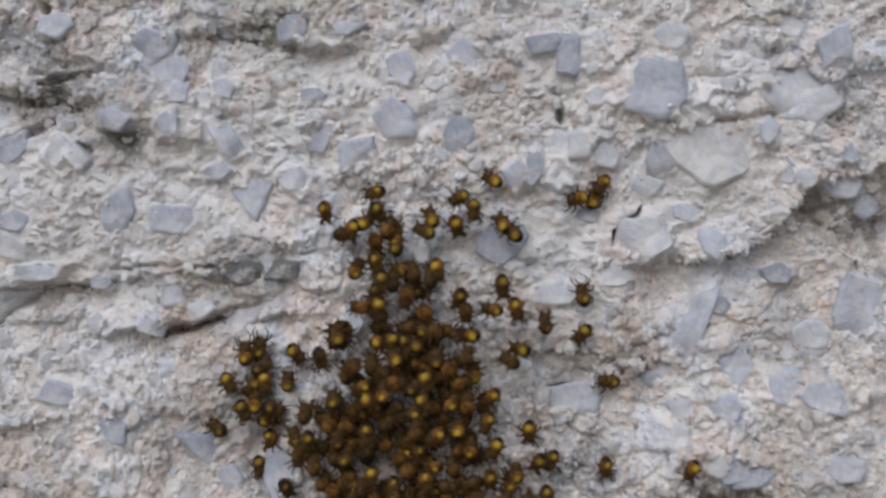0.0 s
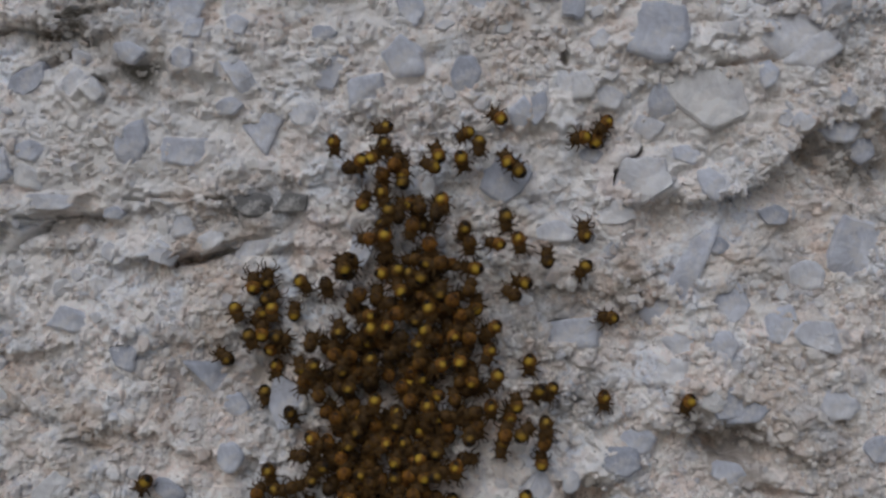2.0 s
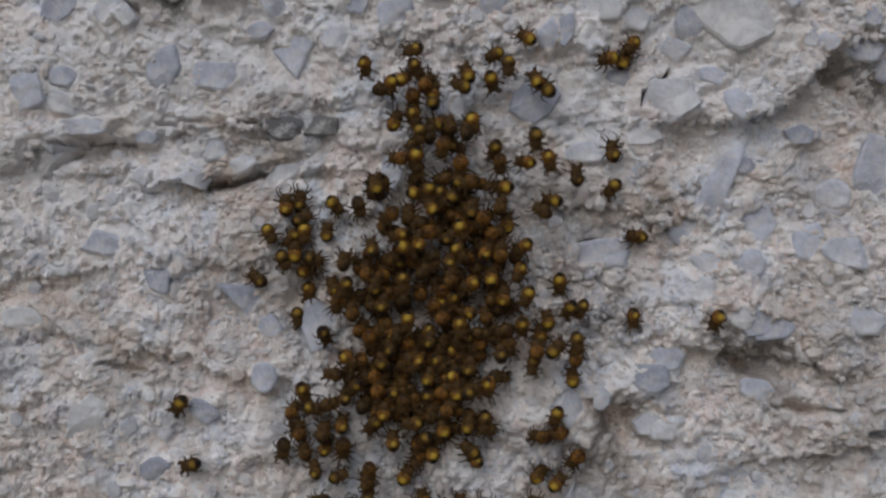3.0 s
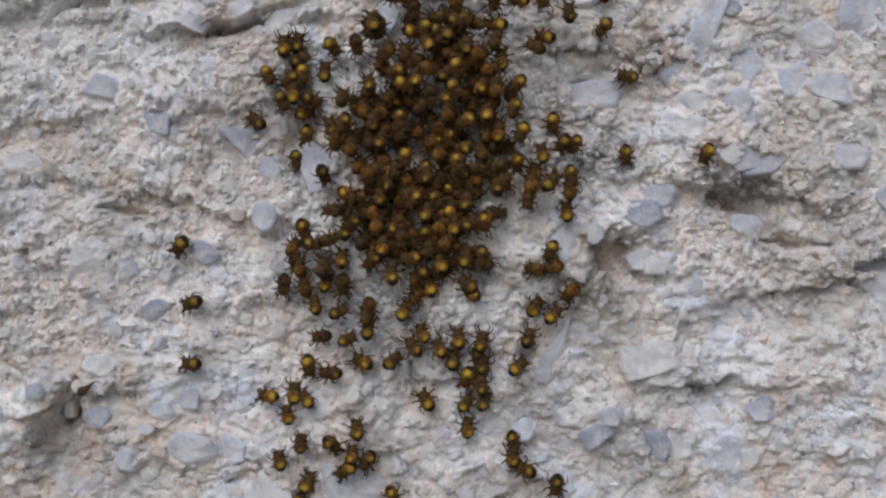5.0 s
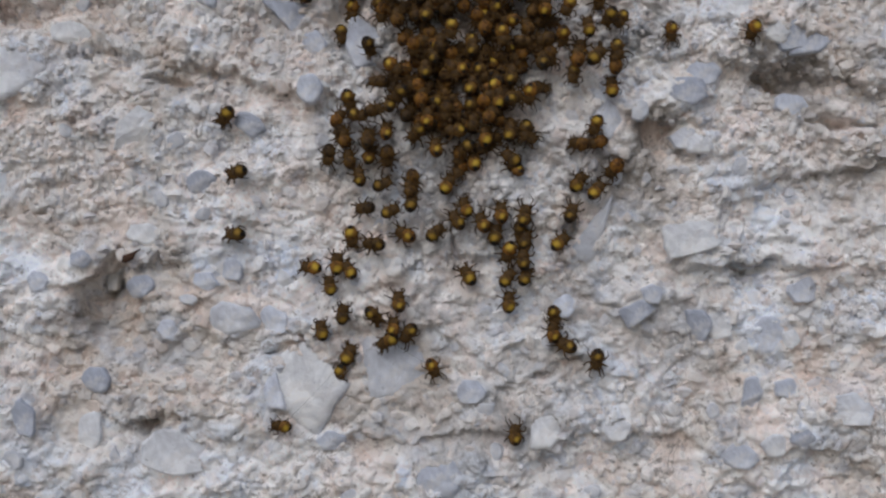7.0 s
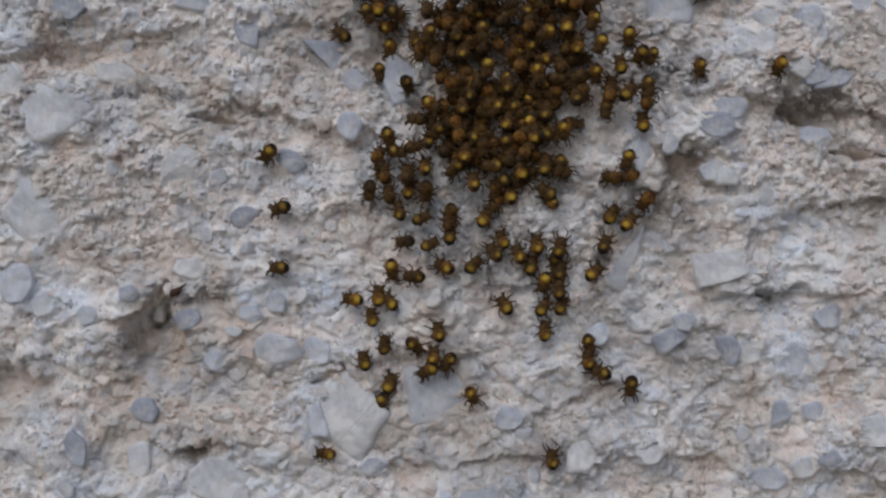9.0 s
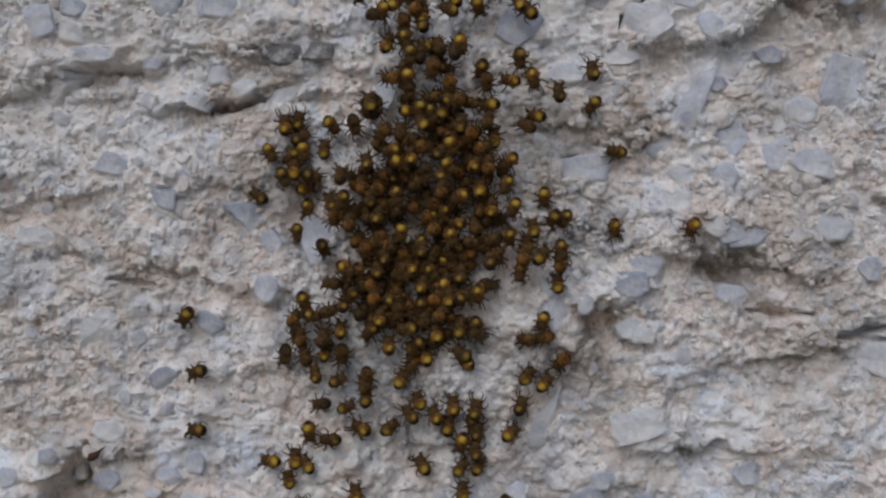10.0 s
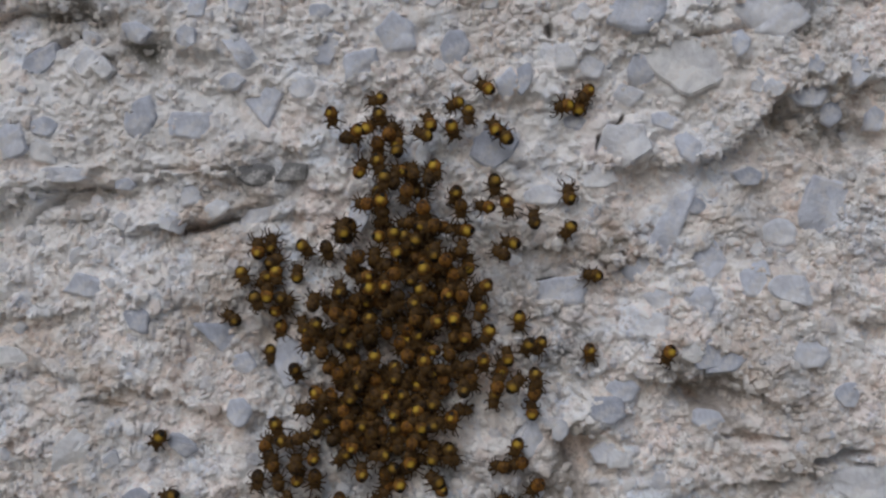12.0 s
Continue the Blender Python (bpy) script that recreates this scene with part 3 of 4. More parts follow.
STONES = STONES_UPPER_LEFT_A + STONES_UPPER_LEFT_B + STONES_UPPER_LEFT_C + STONES_UPPER_RIGHT_A + STONES_UPPER_RIGHT_B + STONES_UPPER_RIGHT_C + STONES_MIDDLE_RIGHT_A + STONES_MIDDLE_RIGHT_B + STONES_MIDDLE_LEFT_A + STONES_MIDDLE_LEFT_B + STONES_LOWER_LEFT_A + STONES_LOWER_LEFT_B + STONES_LOWER_RIGHT_A + STONES_LOWER_RIGHT_B + STONES_LOWER_RIGHT_C + STONES_TOP_A + STONES_TOP_B

X0, X1, Z0, Z1, STEP = -54.0, 52.0, -80.0, 18.0, 0.125


def part(name, bm, mat, parent, label=""):
    me = bpy.data.meshes.new(name)
    bm.to_mesh(me)
    bm.free()
    me.materials.append(mat)
    ob = new(name, me)
    ob.parent = parent
    if label:
        tagged(ob, label)
    return ob


def fine_wall():
    xs, zs = np.arange(X0, X1 + 0.01, STEP), np.arange(Z0, Z1 + 0.01, STEP)
    gx, gz = np.meshgrid(xs, zs)
    form = ground_form(gx, gz)
    rough = crumbs(gx, gz)
    h = form + rough
    edge = fractal(gx / 1.5, gz / 1.5, 4, 0.6)
    wave_x, wave_z = 0.5 * fractal(gx / 1.2, gz / 1.2, 4, 0.6), 0.5 * fractal(gx / 1.2 + 9, gz / 1.2, 4, 0.6)

    def window(x, z, r):
        cols = slice(max(0, int((x - r - X0) / STEP)), max(0, int((x + r - X0) / STEP)))
        return slice(max(0, int((z - r - Z0) / STEP)), max(0, int((z + r - Z0) / STEP))), cols

    for sx, sz, w, t, turn, corners, start, *_ in STONES:
        c, s = math.cos(radians(turn)), math.sin(radians(turn))
        k = window(sx, sz, w + t)
        u = ((gx[k] - sx) * c + (gz[k] - sz) * s) / (0.5 * w)
        v = (-(gx[k] - sx) * s + (gz[k] - sz) * c) / (0.5 * t)
        sides = [radians(start) + math.tau * (n + 0.5) / corners for n in range(corners)]
        q = np.max([u * math.cos(a) + v * math.sin(a) for a in sides], axis=0) / math.cos(math.pi / corners) * 0.9 + 0.5 * edge[k]
        flat, bed = np.clip((1.6 - q) / 0.5, 0, 1) * 0.7, np.clip((0.74 - q) / 0.14, 0, 1)
        level, cover = surface_out(sx, sz), 0.16 + 0.38 * abs(math.sin(7.1 * sx + 3.3 * sz))
        h[k] = h[k] * (1 - flat) + (level + cover + 0.7 * rough[k]) * flat
        h[k] = h[k] * (1 - bed) + (level - 0.8) * bed
    whole = np.ones(gx.shape)
    for x0, z0, x1, z1, wide, deep in CRACKS:
        k = window((x0 + x1) / 2, (z0 + z1) / 2, 0.5 * math.hypot(x1 - x0, z1 - z0) + 3)
        px, pz = gx[k] + wave_x[k], gz[k] + wave_z[k]
        f = np.clip(((px - x0) * (x1 - x0) + (pz - z0) * (z1 - z0)) / ((x1 - x0) ** 2 + (z1 - z0) ** 2), 0, 1)
        gap = np.hypot(px - x0 - f * (x1 - x0), pz - z0 - f * (z1 - z0)) / (wide * (0.45 + np.sin(np.pi * np.clip(f, 0.05, 0.95))))
        h[k] -= (deep + 0.6 * rough[k]) * np.exp(-gap ** 4)
        whole[k] *= 1 - 0.9 * np.exp(-(gap / 1.5) ** 4)
    rim = np.minimum(np.minimum(gx - X0, X1 - gx), np.minimum(gz - Z0, Z1 - gz))
    h = h * np.clip(rim / 4.0, 0, 1)
    # crumbs sag a little, so that they overhang the joint below them
    sag = 0.28 * rough * whole * np.clip(rim / 4.0, 0, 1)
    rows, cols = gx.shape
    co = np.stack([gx, -h, gz - sag], -1).reshape(-1, 3) * MM
    n = np.arange(rows * cols).reshape(rows, cols)
    quads = np.stack([n[:-1, :-1], n[:-1, 1:], n[1:, 1:], n[1:, :-1]], -1).reshape(-1, 4)
    # the plain rest of the wall round the close part, and its body
    w0, w1, b, t, d = -1.4, 1.4, -1.05, 1.15, 0.24
    x0, x1, z0, z1 = xs[0] * MM, xs[-1] * MM, zs[0] * MM, zs[-1] * MM
    rest = [(w0, 0, b), (w1, 0, b), (w1, 0, t), (w0, 0, t), (x0, 0, z0), (x1, 0, z0), (x1, 0, z1), (x0, 0, z1),
            (w0, d, b), (w1, d, b), (w1, d, t), (w0, d, t)]
    faces = [(0, 1, 5, 4), (1, 2, 6, 5), (2, 3, 7, 6), (3, 0, 4, 7), (9, 8, 11, 10), (0, 8, 9, 1), (1, 9, 10, 2), (2, 10, 11, 3), (3, 11, 8, 0)]
    quads = np.concatenate([quads, np.array(faces) + rows * cols])
    co = np.concatenate([co, np.array(rest, float)])
    me = bpy.data.meshes.new("wall_north")
    me.vertices.add(len(co))
    me.vertices.foreach_set("co", co.astype(np.float32).ravel())
    me.loops.add(quads.size)
    me.loops.foreach_set("vertex_index", quads.astype(np.int32).ravel())
    me.polygons.add(len(quads))
    me.polygons.foreach_set("loop_start", np.arange(0, quads.size, 4, dtype=np.int32))
    me.update(calc_edges=True)
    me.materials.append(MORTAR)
    ob = new("wall_north", me)
    ob.location = BASE
    return tagged(ob, "rough crumbling pale concrete wall with exposed aggregate", "wall", kind="structure")


wall = fine_wall()

ground_bm = bmesh.new()
bmesh.ops.create_grid(ground_bm, x_segments=40, y_segments=40, size=60)
for v in ground_bm.verts:
    v.co.z = 0.02 * noise.noise(v.co * 0.3) - 0.02
ground_me = bpy.data.meshes.new("ground")
ground_bm.to_mesh(ground_me)
ground_bm.free()
ground_me.materials.append(soil_material())
tagged(new("ground", ground_me), "bare brown soil at the foot of the wall", "ground", kind="structure")


# ---- spiderlings ----
def egg(sx, sy, sz, cx, cz, taper=0.0, seg=14, rings=9):
    bm = bmesh.new()
    bmesh.ops.create_uvsphere(bm, u_segments=seg, v_segments=rings, radius=1.0)
    bmesh.ops.rotate(bm, verts=bm.verts, cent=(0, 0, 0), matrix=Matrix.Rotation(radians(90), 3, "Y"))
    for v in bm.verts:
        k = 1 - taper * v.co.x
        v.co = Vector((v.co.x * sx, v.co.y * sy * k, v.co.z * sz * k)) * MM
    for f in bm.faces:
        f.smooth = True
    return bm


def tube(points, radii, sides=5):
    bm = bmesh.new()
    rings = []
    for i, p in enumerate(points):
        a, b = points[max(0, i - 1)], points[min(len(points) - 1, i + 1)]
        way = (Vector(b) - Vector(a)).normalized()
        side = way.cross(Vector((0.13, 0.27, 1))).normalized()
        up = way.cross(side)
        rings.append([bm.verts.new((Vector(p) + radii[i] * (math.cos(q) * side + math.sin(q) * up)) * MM)
                      for q in (math.tau * k / sides for k in range(sides))])
    for r0, r1 in zip(rings, rings[1:]):
        for k in range(sides):
            f = bm.faces.new((r0[k], r0[(k + 1) % sides], r1[(k + 1) % sides], r1[k]))
            f.smooth = True
    bm.faces.new(rings[-1])
    return bm


def spiderling(seed, spread, skin):
    """One spiderling, head towards +x and back towards +z. spread: how far its legs reach out."""
    r = random.Random(seed)
    root = new("spiderling")
    root.empty_display_size = 0.001
    look_of = "amber-brown abdomen" if skin is ABDOMEN_AMBER else "yellow abdomen with a black tail patch"
    ab = part("abdomen", egg(0.62, 0.555, 0.47, 0, 0, -0.10), skin, root, look_of)
    ab.location = Vector((-0.16, 0, 0.16)) * MM
    ab.rotation_euler = (0, radians(r.uniform(-10, 8)), 0)
    sh = part("cephalothorax", egg(0.54, 0.50, 0.36, 0, 0, 0.12), SHIELD, root, "brown head and chest")
    sh.location = Vector((0.46, 0, 0.06)) * MM
    # two pairs of legs reach forwards, one out, one back along the body
    stances = ((0.78, 1.02, 0.34, 1.30, 0.20), (0.66, 0.92, 0.56, 1.22, 0.50), (0.40, 0.46, 0.74, 0.62, 0.86), (0.22, -0.10, 0.74, -0.46, 0.72))
    for side in (-1, 1):
        for bx, kx, ky, tx, ty in stances:
            kx, ky = kx + r.uniform(-0.14, 0.14), ky * (0.86 + 0.22 * spread) + r.uniform(-0.08, 0.08)
            reach = spread if r.random() > 0.25 else spread + 0.55
            tx, ty = tx * (0.88 + 0.34 * reach) + r.uniform(-0.22, 0.22), ty * (0.80 + 0.40 * reach) + r.uniform(-0.16, 0.16)
            curl = 0.14 + r.uniform(-0.12, 0.12)
            base = (bx, side * 0.24, -0.02)
            knee = (kx, side * ky, 0.26 + r.uniform(-0.08, 0.08))
            shin = ((kx + tx) / 2 + 0.5 * curl, side * ((ky + ty) / 2 + curl), 0.06)
            foot = (tx, side * ty, -0.34)
            mid = ((bx + kx) / 2, side * (0.6 * ky + 0.08), 0.19)
            part("leg", tube([base, mid, knee, shin, foot], [0.10, 0.092, 0.064, 0.048, 0.022]), LEG, root)
        part("palp", tube([(0.80, side * 0.12, -0.02), (0.95, side * 0.15, 0.02), (1.02, side * 0.08, -0.12)], [0.05, 0.045, 0.02]), LEG, root)
    return root


YELLOW_MODELS = [spiderling(11, -0.1, ABDOMEN), spiderling(12, 0.15, ABDOMEN_SMALL_SADDLE), spiderling(13, 0.45, ABDOMEN), spiderling(14, 0.0, ABDOMEN), spiderling(15, 0.25, ABDOMEN_SMALL_SADDLE)]
AMBER_MODELS = [spiderling(16, -0.05, ABDOMEN_AMBER), spiderling(17, 0.2, ABDOMEN_AMBER), spiderling(18, 0.45, ABDOMEN_AMBER)]


def spider_pose(x, z, out, head, roll=0.0, nod=0.0):
    """Millimetres along and up the wall and out of it; head: the way it looks, anticlockwise from +x."""
    c, s = math.cos(radians(head)), math.sin(radians(head))
    turn = Matrix(((c, -s, 0, 0), (0, 0, -1, 0), (s, c, 0, 0), (0, 0, 0, 1)))
    return Matrix.Translation(BASE + Vector((x, -out, z)) * MM) @ turn @ pose(0, 0, 0, roll, nod, 0)


# where they sit: x and z in millimetres, the way the head looks, and 1 for an amber one without a yellow saddle
CROWN_A = [
    (-6.88, -8.07, 270, 0), (-2.63, -6.65, 190, 0), (-2.64, -8.14, 300, 0), (-3.76, -9.28, 45, 0), (-4.73, -9.61, 250, 0), (-5.48, -10.12, 10, 1),
    (-1.7, -9.77, 60, 1), (-2.77, -10.77, 270, 1), (-0.98, -10.47, 90, 0), (-0.96, -11.2, 100, 0), (-2.77, -12.42, 280, 0), (-4.36, -13.08, 70, 0),
    (-2.09, -13.98, 270, 0), (-0.51, -13.15, 180, 0), (2.48, -12.98, 270, 0), (2.06, -8.91, 110, 0), (1.43, -10.02, 160, 0), (3.95, -9.29, 280, 0),
    (4.36, -7.03, 215, 0), (5.43, -8.04, 265, 0), (7.22, -5.67, 150, 0), (8, -9.43, 120, 0), (8.88, -10.13, 130, 0), (7.76, -14.37, 270, 0),
]
CROWN_B = [
    (4.33, -15.29, 260, 0), (4.77, -16.52, 270, 1), (7.11, -16.45, 175, 0), (8.91, -16.25, 280, 0), (11.36, -17.78, 90, 0),
]
CROWN = CROWN_A + CROWN_B
NECK_A = [
    (-2.4, -16.01, 250, 0), (-3.8, -16.23, 180, 1), (-2.33, -17.09, 270, 1), (-1.32, -14.24, 90, 1), (0.52, -13.47, 100, 1), (1.86, -13.98, 80, 1),
    (-0.12, -15.19, 250, 1), (1.37, -16.73, 270, 1), (-5.9, -18.69, 100, 0), (-7.35, -20.25, 280, 1), (-2.58, -19.18, 0, 0), (-1.41, -18.97, 270, 0),
    (-0.35, -19.3, 300, 0), (0.77, -19.36, 60, 0), (0.01, -17.9, 180, 1), (1.32, -18.16, 0, 0), (2.2, -18.22, 200, 1), (-1.05, -20.52, 120, 0),
    (2.34, -20.69, 90, 0), (3.31, -21.37, 240, 1), (5.39, -21.85, 90, 0), (4.81, -20.34, 80, 1), (-4.49, -21.05, 225, 1), (1.42, -22.25, 280, 0),
]
NECK_B = [
    (-3.77, -22.74, 200, 0), (-1.2, -22.57, 0, 1), (5.23, -18.6, 180, 0), (9.49, -19.75, 175, 0), (8.51, -20.78, 150, 1), (6.93, -23.7, 225, 0),
]
NECK = NECK_A + NECK_B
RIGHT_FRINGE = [
    (10.25, -26.86, 265, 0), (8.58, -31.68, 80, 0),
]
LEFT_LOBE = [
    (-13.9, -20.37, 95, 0), (-12.86, -19.96, 85, 0), (-12.61, -21.46, 40, 0), (-9.65, -20.07, 300, 0), (-15.47, -22.64, 300, 0), (-13.34, -22.91, 240, 0),
    (-12.25, -22.55, 270, 0), (-10.28, -22.66, 90, 0), (-14.18, -24.93, 290, 0), (-13.14, -24.46, 80, 0), (-11.75, -24.88, 330, 0), (-12.43, -26.02, 10, 0),
    (-12.12, -27.73, 270, 0), (-9.74, -27.53, 100, 0), (-16.47, -26.79, 140, 0), (-13.17, -30.06, 280, 0), (-10.59, -31.47, 290, 0),
]
CORE_UPPER_A = [
    (0.36, -23.03, 45, 0), (-2.1, -23.49, 100, 0), (-3.5, -23.91, 340, 0), (-0.93, -24.64, 275, 1), (1.23, -24.1, 300, 0), (3.52, -24.26, 60, 0),
    (4.22, -22.56, 0, 1), (4.89, -24.38, 90, 1), (-6.14, -24.06, 110, 0), (-8.67, -25.27, 90, 1), (-5.98, -27.3, 90, 0), (-8.49, -27.18, 250, 0),
    (-3.59, -26.78, 270, 0), (-3.59, -28.31, 90, 1), (-1.82, -25.98, 45, 1), (0.48, -25.18, 60, 0), (0.79, -28.3, 270, 0), (0.58, -26.57, 90, 1),
    (2.33, -26.99, 200, 0), (4.14, -26.52, 90, 0), (6.51, -25.83, 250, 0), (7.25, -27.95, 240, 0), (5.22, -28.19, 90, 0), (2.22, -29.45, 190, 0),
]
CORE_UPPER_B = [
    (-3.08, -30.14, 270, 0), (-5.34, -28.83, 80, 0), (-7.92, -29.49, 90, 1), (-6.45, -31.68, 270, 1), (-1.36, -31.26, 280, 0), (-1.19, -31.93, 90, 0),
    (1.39, -30.64, 280, 0), (6.77, -30.53, 275, 0), (5.29, -31.01, 200, 1), (3.08, -31.25, 0, 1),
]
CORE_UPPER = CORE_UPPER_A + CORE_UPPER_B
CORE_LOWER_A = [
    (4.97, -33.1, 80, 0), (8.04, -32.78, 90, 1), (7.74, -33.9, 270, 0), (9.55, -32.67, 50, 0), (9.01, -30.12, 100, 0), (10.82, -28.96, 240, 0),
    (11.94, -29.06, 240, 0), (11.44, -31.89, 280, 0), (11.31, -33.29, 90, 1), (11.29, -35.24, 100, 0), (-4.64, -32.7, 130, 0), (-8.34, -33.51, 320, 0),
    (-7.17, -33.83, 270, 1), (-5.38, -33.84, 90, 0), (-2.26, -33.7, 120, 0), (-2.98, -33.69, 300, 1), (-0.46, -33.8, 290, 0), (-1.29, -35.26, 90, 0),
    (0.85, -35.22, 300, 0), (2.28, -34.33, 90, 0), (3.94, -35.75, 260, 0), (-9.41, -34.92, 180, 1), (-7.57, -35.82, 225, 0), (-3.45, -34.15, 45, 1),
]
CORE_LOWER_B = [
    (-5.74, -36.3, 90, 1), (-4.26, -36.6, 0, 0), (-3.49, -37.31, 270, 1), (-1.29, -36.9, 270, 0), (1.11, -36.49, 90, 0), (2.25, -36.38, 30, 0),
    (-8.57, -36.98, 80, 0), (0.34, -37.96, 60, 1), (-6.05, -39.17, 225, 0), (-5.13, -38.21, 90, 0), (-2.52, -39.18, 180, 0), (-1.58, -40.55, 200, 0),
    (-0.01, -39.75, 90, 0), (-0.97, -42, 100, 0), (-4.39, -40.86, 95, 0), (2.19, -39.39, 90, 0), (3.57, -38.95, 270, 0), (2.46, -41.65, 140, 0),
]
CORE_LOWER = CORE_LOWER_A + CORE_LOWER_B
CORE_DIM_A = [
    (-6.71, -26.12, 90, 1), (-5.33, -26.27, 80, 1), (-7.49, -28.18, 200, 1), (-6.2, -28.84, 90, 1), (-8.36, -28.43, 100, 1), (-7.34, -31.01, 60, 1),
    (-5.08, -30.59, 240, 1), (-4.05, -31.62, 90, 1), (-3.02, -32.29, 300, 1), (-6.11, -32.86, 20, 1), (-9.29, -28.64, 270, 1), (-0.14, -29.96, 90, 1),
    (-0.19, -32.28, 60, 1), (1.51, -32.43, 180, 1), (3.16, -33.15, 90, 1), (2.18, -33.36, 270, 1), (3.67, -29.95, 100, 1), (4.17, -28.3, 60, 1),
    (1.09, -26.26, 200, 1), (-0.81, -26.88, 300, 1), (-1.99, -27.91, 90, 1), (-0.81, -28.93, 270, 1), (-4.76, -24.94, 30, 1), (-2.86, -24.83, 100, 1),
]
CORE_DIM_B = [
    (2.78, -25.84, 270, 1), (-3.12, -21.25, 90, 1), (-2.09, -21.76, 200, 1), (-0.05, -21.5, 270, 1), (0.72, -20.99, 45, 1), (-5.17, -22.02, 90, 1),
    (3.03, -23.54, 270, 1), (2.01, -24.82, 120, 1), (-3.64, -35.65, 90, 1), (-0.03, -36.42, 45, 1), (-2.61, -37.21, 270, 1), (-6.22, -35.14, 180, 1),
    (-8.28, -35.14, 90, 1), (-7, -37.73, 60, 1), (-3.64, -38.51, 90, 1), (3.06, -32.27, 200, 1), (4.34, -31.5, 90, 1), (5.63, -32.27, 270, 1),
    (-1.06, -38.5, 90, 1), (1, -34.61, 180, 1), (-4.93, -37.21, 300, 1),
]
CORE_DIM = CORE_DIM_A + CORE_DIM_B
LOWER_MASS_A = [
    (-8.88, -39.41, 90, 0), (-8.74, -41.27, 270, 1), (-10.43, -40.14, 90, 1), (-10.36, -41.45, 80, 0), (-12.58, -40.04, 90, 1), (-12.13, -41.87, 100, 1),
    (-13.88, -41.28, 270, 1), (-11.12, -43.44, 100, 0), (-9.27, -44.06, 30, 0), (-6.44, -43.35, 270, 1), (-6.71, -44.48, 90, 1), (-6.56, -45.68, 90, 0),
    (-12.25, -36.4, 280, 0), (-13.22, -38.25, 60, 1), (-11.53, -37.9, 0, 0), (-10.06, -37.57, 20, 1), (-12.93, -39.4, 270, 1), (9.9, -38.41, 250, 0),
    (8.51, -40.2, 180, 1), (10.16, -40.05, 200, 1), (11.69, -42.17, 230, 1), (8.23, -43.68, 60, 0), (9.89, -44.47, 60, 0), (7.7, -46.54, 70, 0),
]
LOWER_MASS_B = [
    (-3.36, -44.03, 60, 0), (-2.43, -47.25, 120, 0), (-1.72, -46.04, 110, 0), (-0.1, -47.45, 120, 0), (1.51, -46.59, 100, 0), (3.56, -46.8, 75, 0),
    (-10.52, -46.09, 180, 1), (-8.49, -46.43, 20, 0), (-6.89, -48.47, 150, 0), (-4.51, -48.32, 45, 0),
]
LOWER_MASS = LOWER_MASS_A + LOWER_MASS_B
RIGHT_STRAND = [
    (6.72, -49.11, 50, 0), (3.18, -47.83, 270, 0), (3.68, -48.95, 80, 0), (1.05, -48.53, 80, 0), (2.31, -49.75, 250, 0), (3.58, -50.72, 90, 0),
    (2.05, -52.39, 60, 0), (3.68, -52.25, 70, 0), (2.25, -54.58, 95, 0), (-1.29, -52.22, 120, 0), (6.36, -55.41, 280, 0), (6.26, -57.19, 90, 0),
    (7.63, -58.36, 160, 0), (10.17, -59.29, 270, 0),
]
HANGING_STRAND = [
    (-22.23, -48.6, 180, 0), (-11.9, -48.54, 270, 0), (-9.73, -49.3, 180, 0), (-15.39, -51.51, 170, 0), (-13.17, -51.26, 90, 0), (-11.91, -51.78, 120, 0),
    (-13.79, -53.19, 100, 0), (-12.64, -55.73, 90, 0), (-14.46, -57.24, 100, 0), (-9.91, -55.54, 320, 0), (-7.58, -54.63, 90, 0), (-7.99, -56.86, 90, 0),
    (-8.5, -57.88, 220, 0), (-6.68, -57.18, 240, 0), (-12.2, -59.53, 70, 0), (-12.81, -60.9, 260, 0), (-4.56, -60.34, 300, 0), (-23.27, -37.75, 240, 0),
    (-21.95, -42.99, 190, 0),
]
OUTLIERS = [
    (14.71, -15.51, 90, 0), (14.81, -18.5, 225, 0), (17.18, -22.8, 180, 0), (16.6, -29.83, 270, 0), (23.62, -29.85, 250, 0), (14.47, -7.1, 200, 0),
    (16.49, -5.87, 240, 0), (15.76, -7.21, 60, 0), (-17.93, -65.7, 180, 0), (2.94, -66.51, 90, 0),
]

pick = random.Random(5)
# how far out of the wall the cluster hangs, by height
HANG_Z, HANG_OUT = (-60, -45, -38, -32, -28, -20, -14, -8, 0), (0.5, 0.8, 1.5, 1.8, 2.0, 2.4, 2.2, 1.6, 1.2)
SITTING = []


def settle(rows, hangs, place, back=0.0):
    for x, z, head, amber in rows:
        out = surface_out(x, z) + 0.75 + pick.uniform(0, 0.3)
        if hangs:
            out = max(out, float(np.interp(z, HANG_Z, HANG_OUT)) + 0.5 - back + pick.uniform(-0.5, 0.5))
        SITTING.append((place, x, z, out, head + pick.uniform(-8, 8), pick.uniform(-22, 22), pick.uniform(-18, 22), amber))


settle(CROWN, True, "at the loose top of the cluster")
settle(NECK, True, "crowded in the cluster's narrow neck")
settle(CORE_UPPER, True, "packed in the dense cluster")
settle(CORE_LOWER, True, "packed in the dense cluster")
settle(CORE_DIM, True, "half hidden in the dense cluster", 0.9)
settle(LOWER_MASS, True, "under the dense cluster")
settle(RIGHT_FRINGE, False, "on the loose fringe of the cluster")
settle(LEFT_LOBE, False, "in a side group beside the cluster")
settle(RIGHT_STRAND, False, "in a string below the cluster")
settle(HANGING_STRAND, False, "scattered below the cluster")
settle(OUTLIERS, False, "alone on the pale wall")

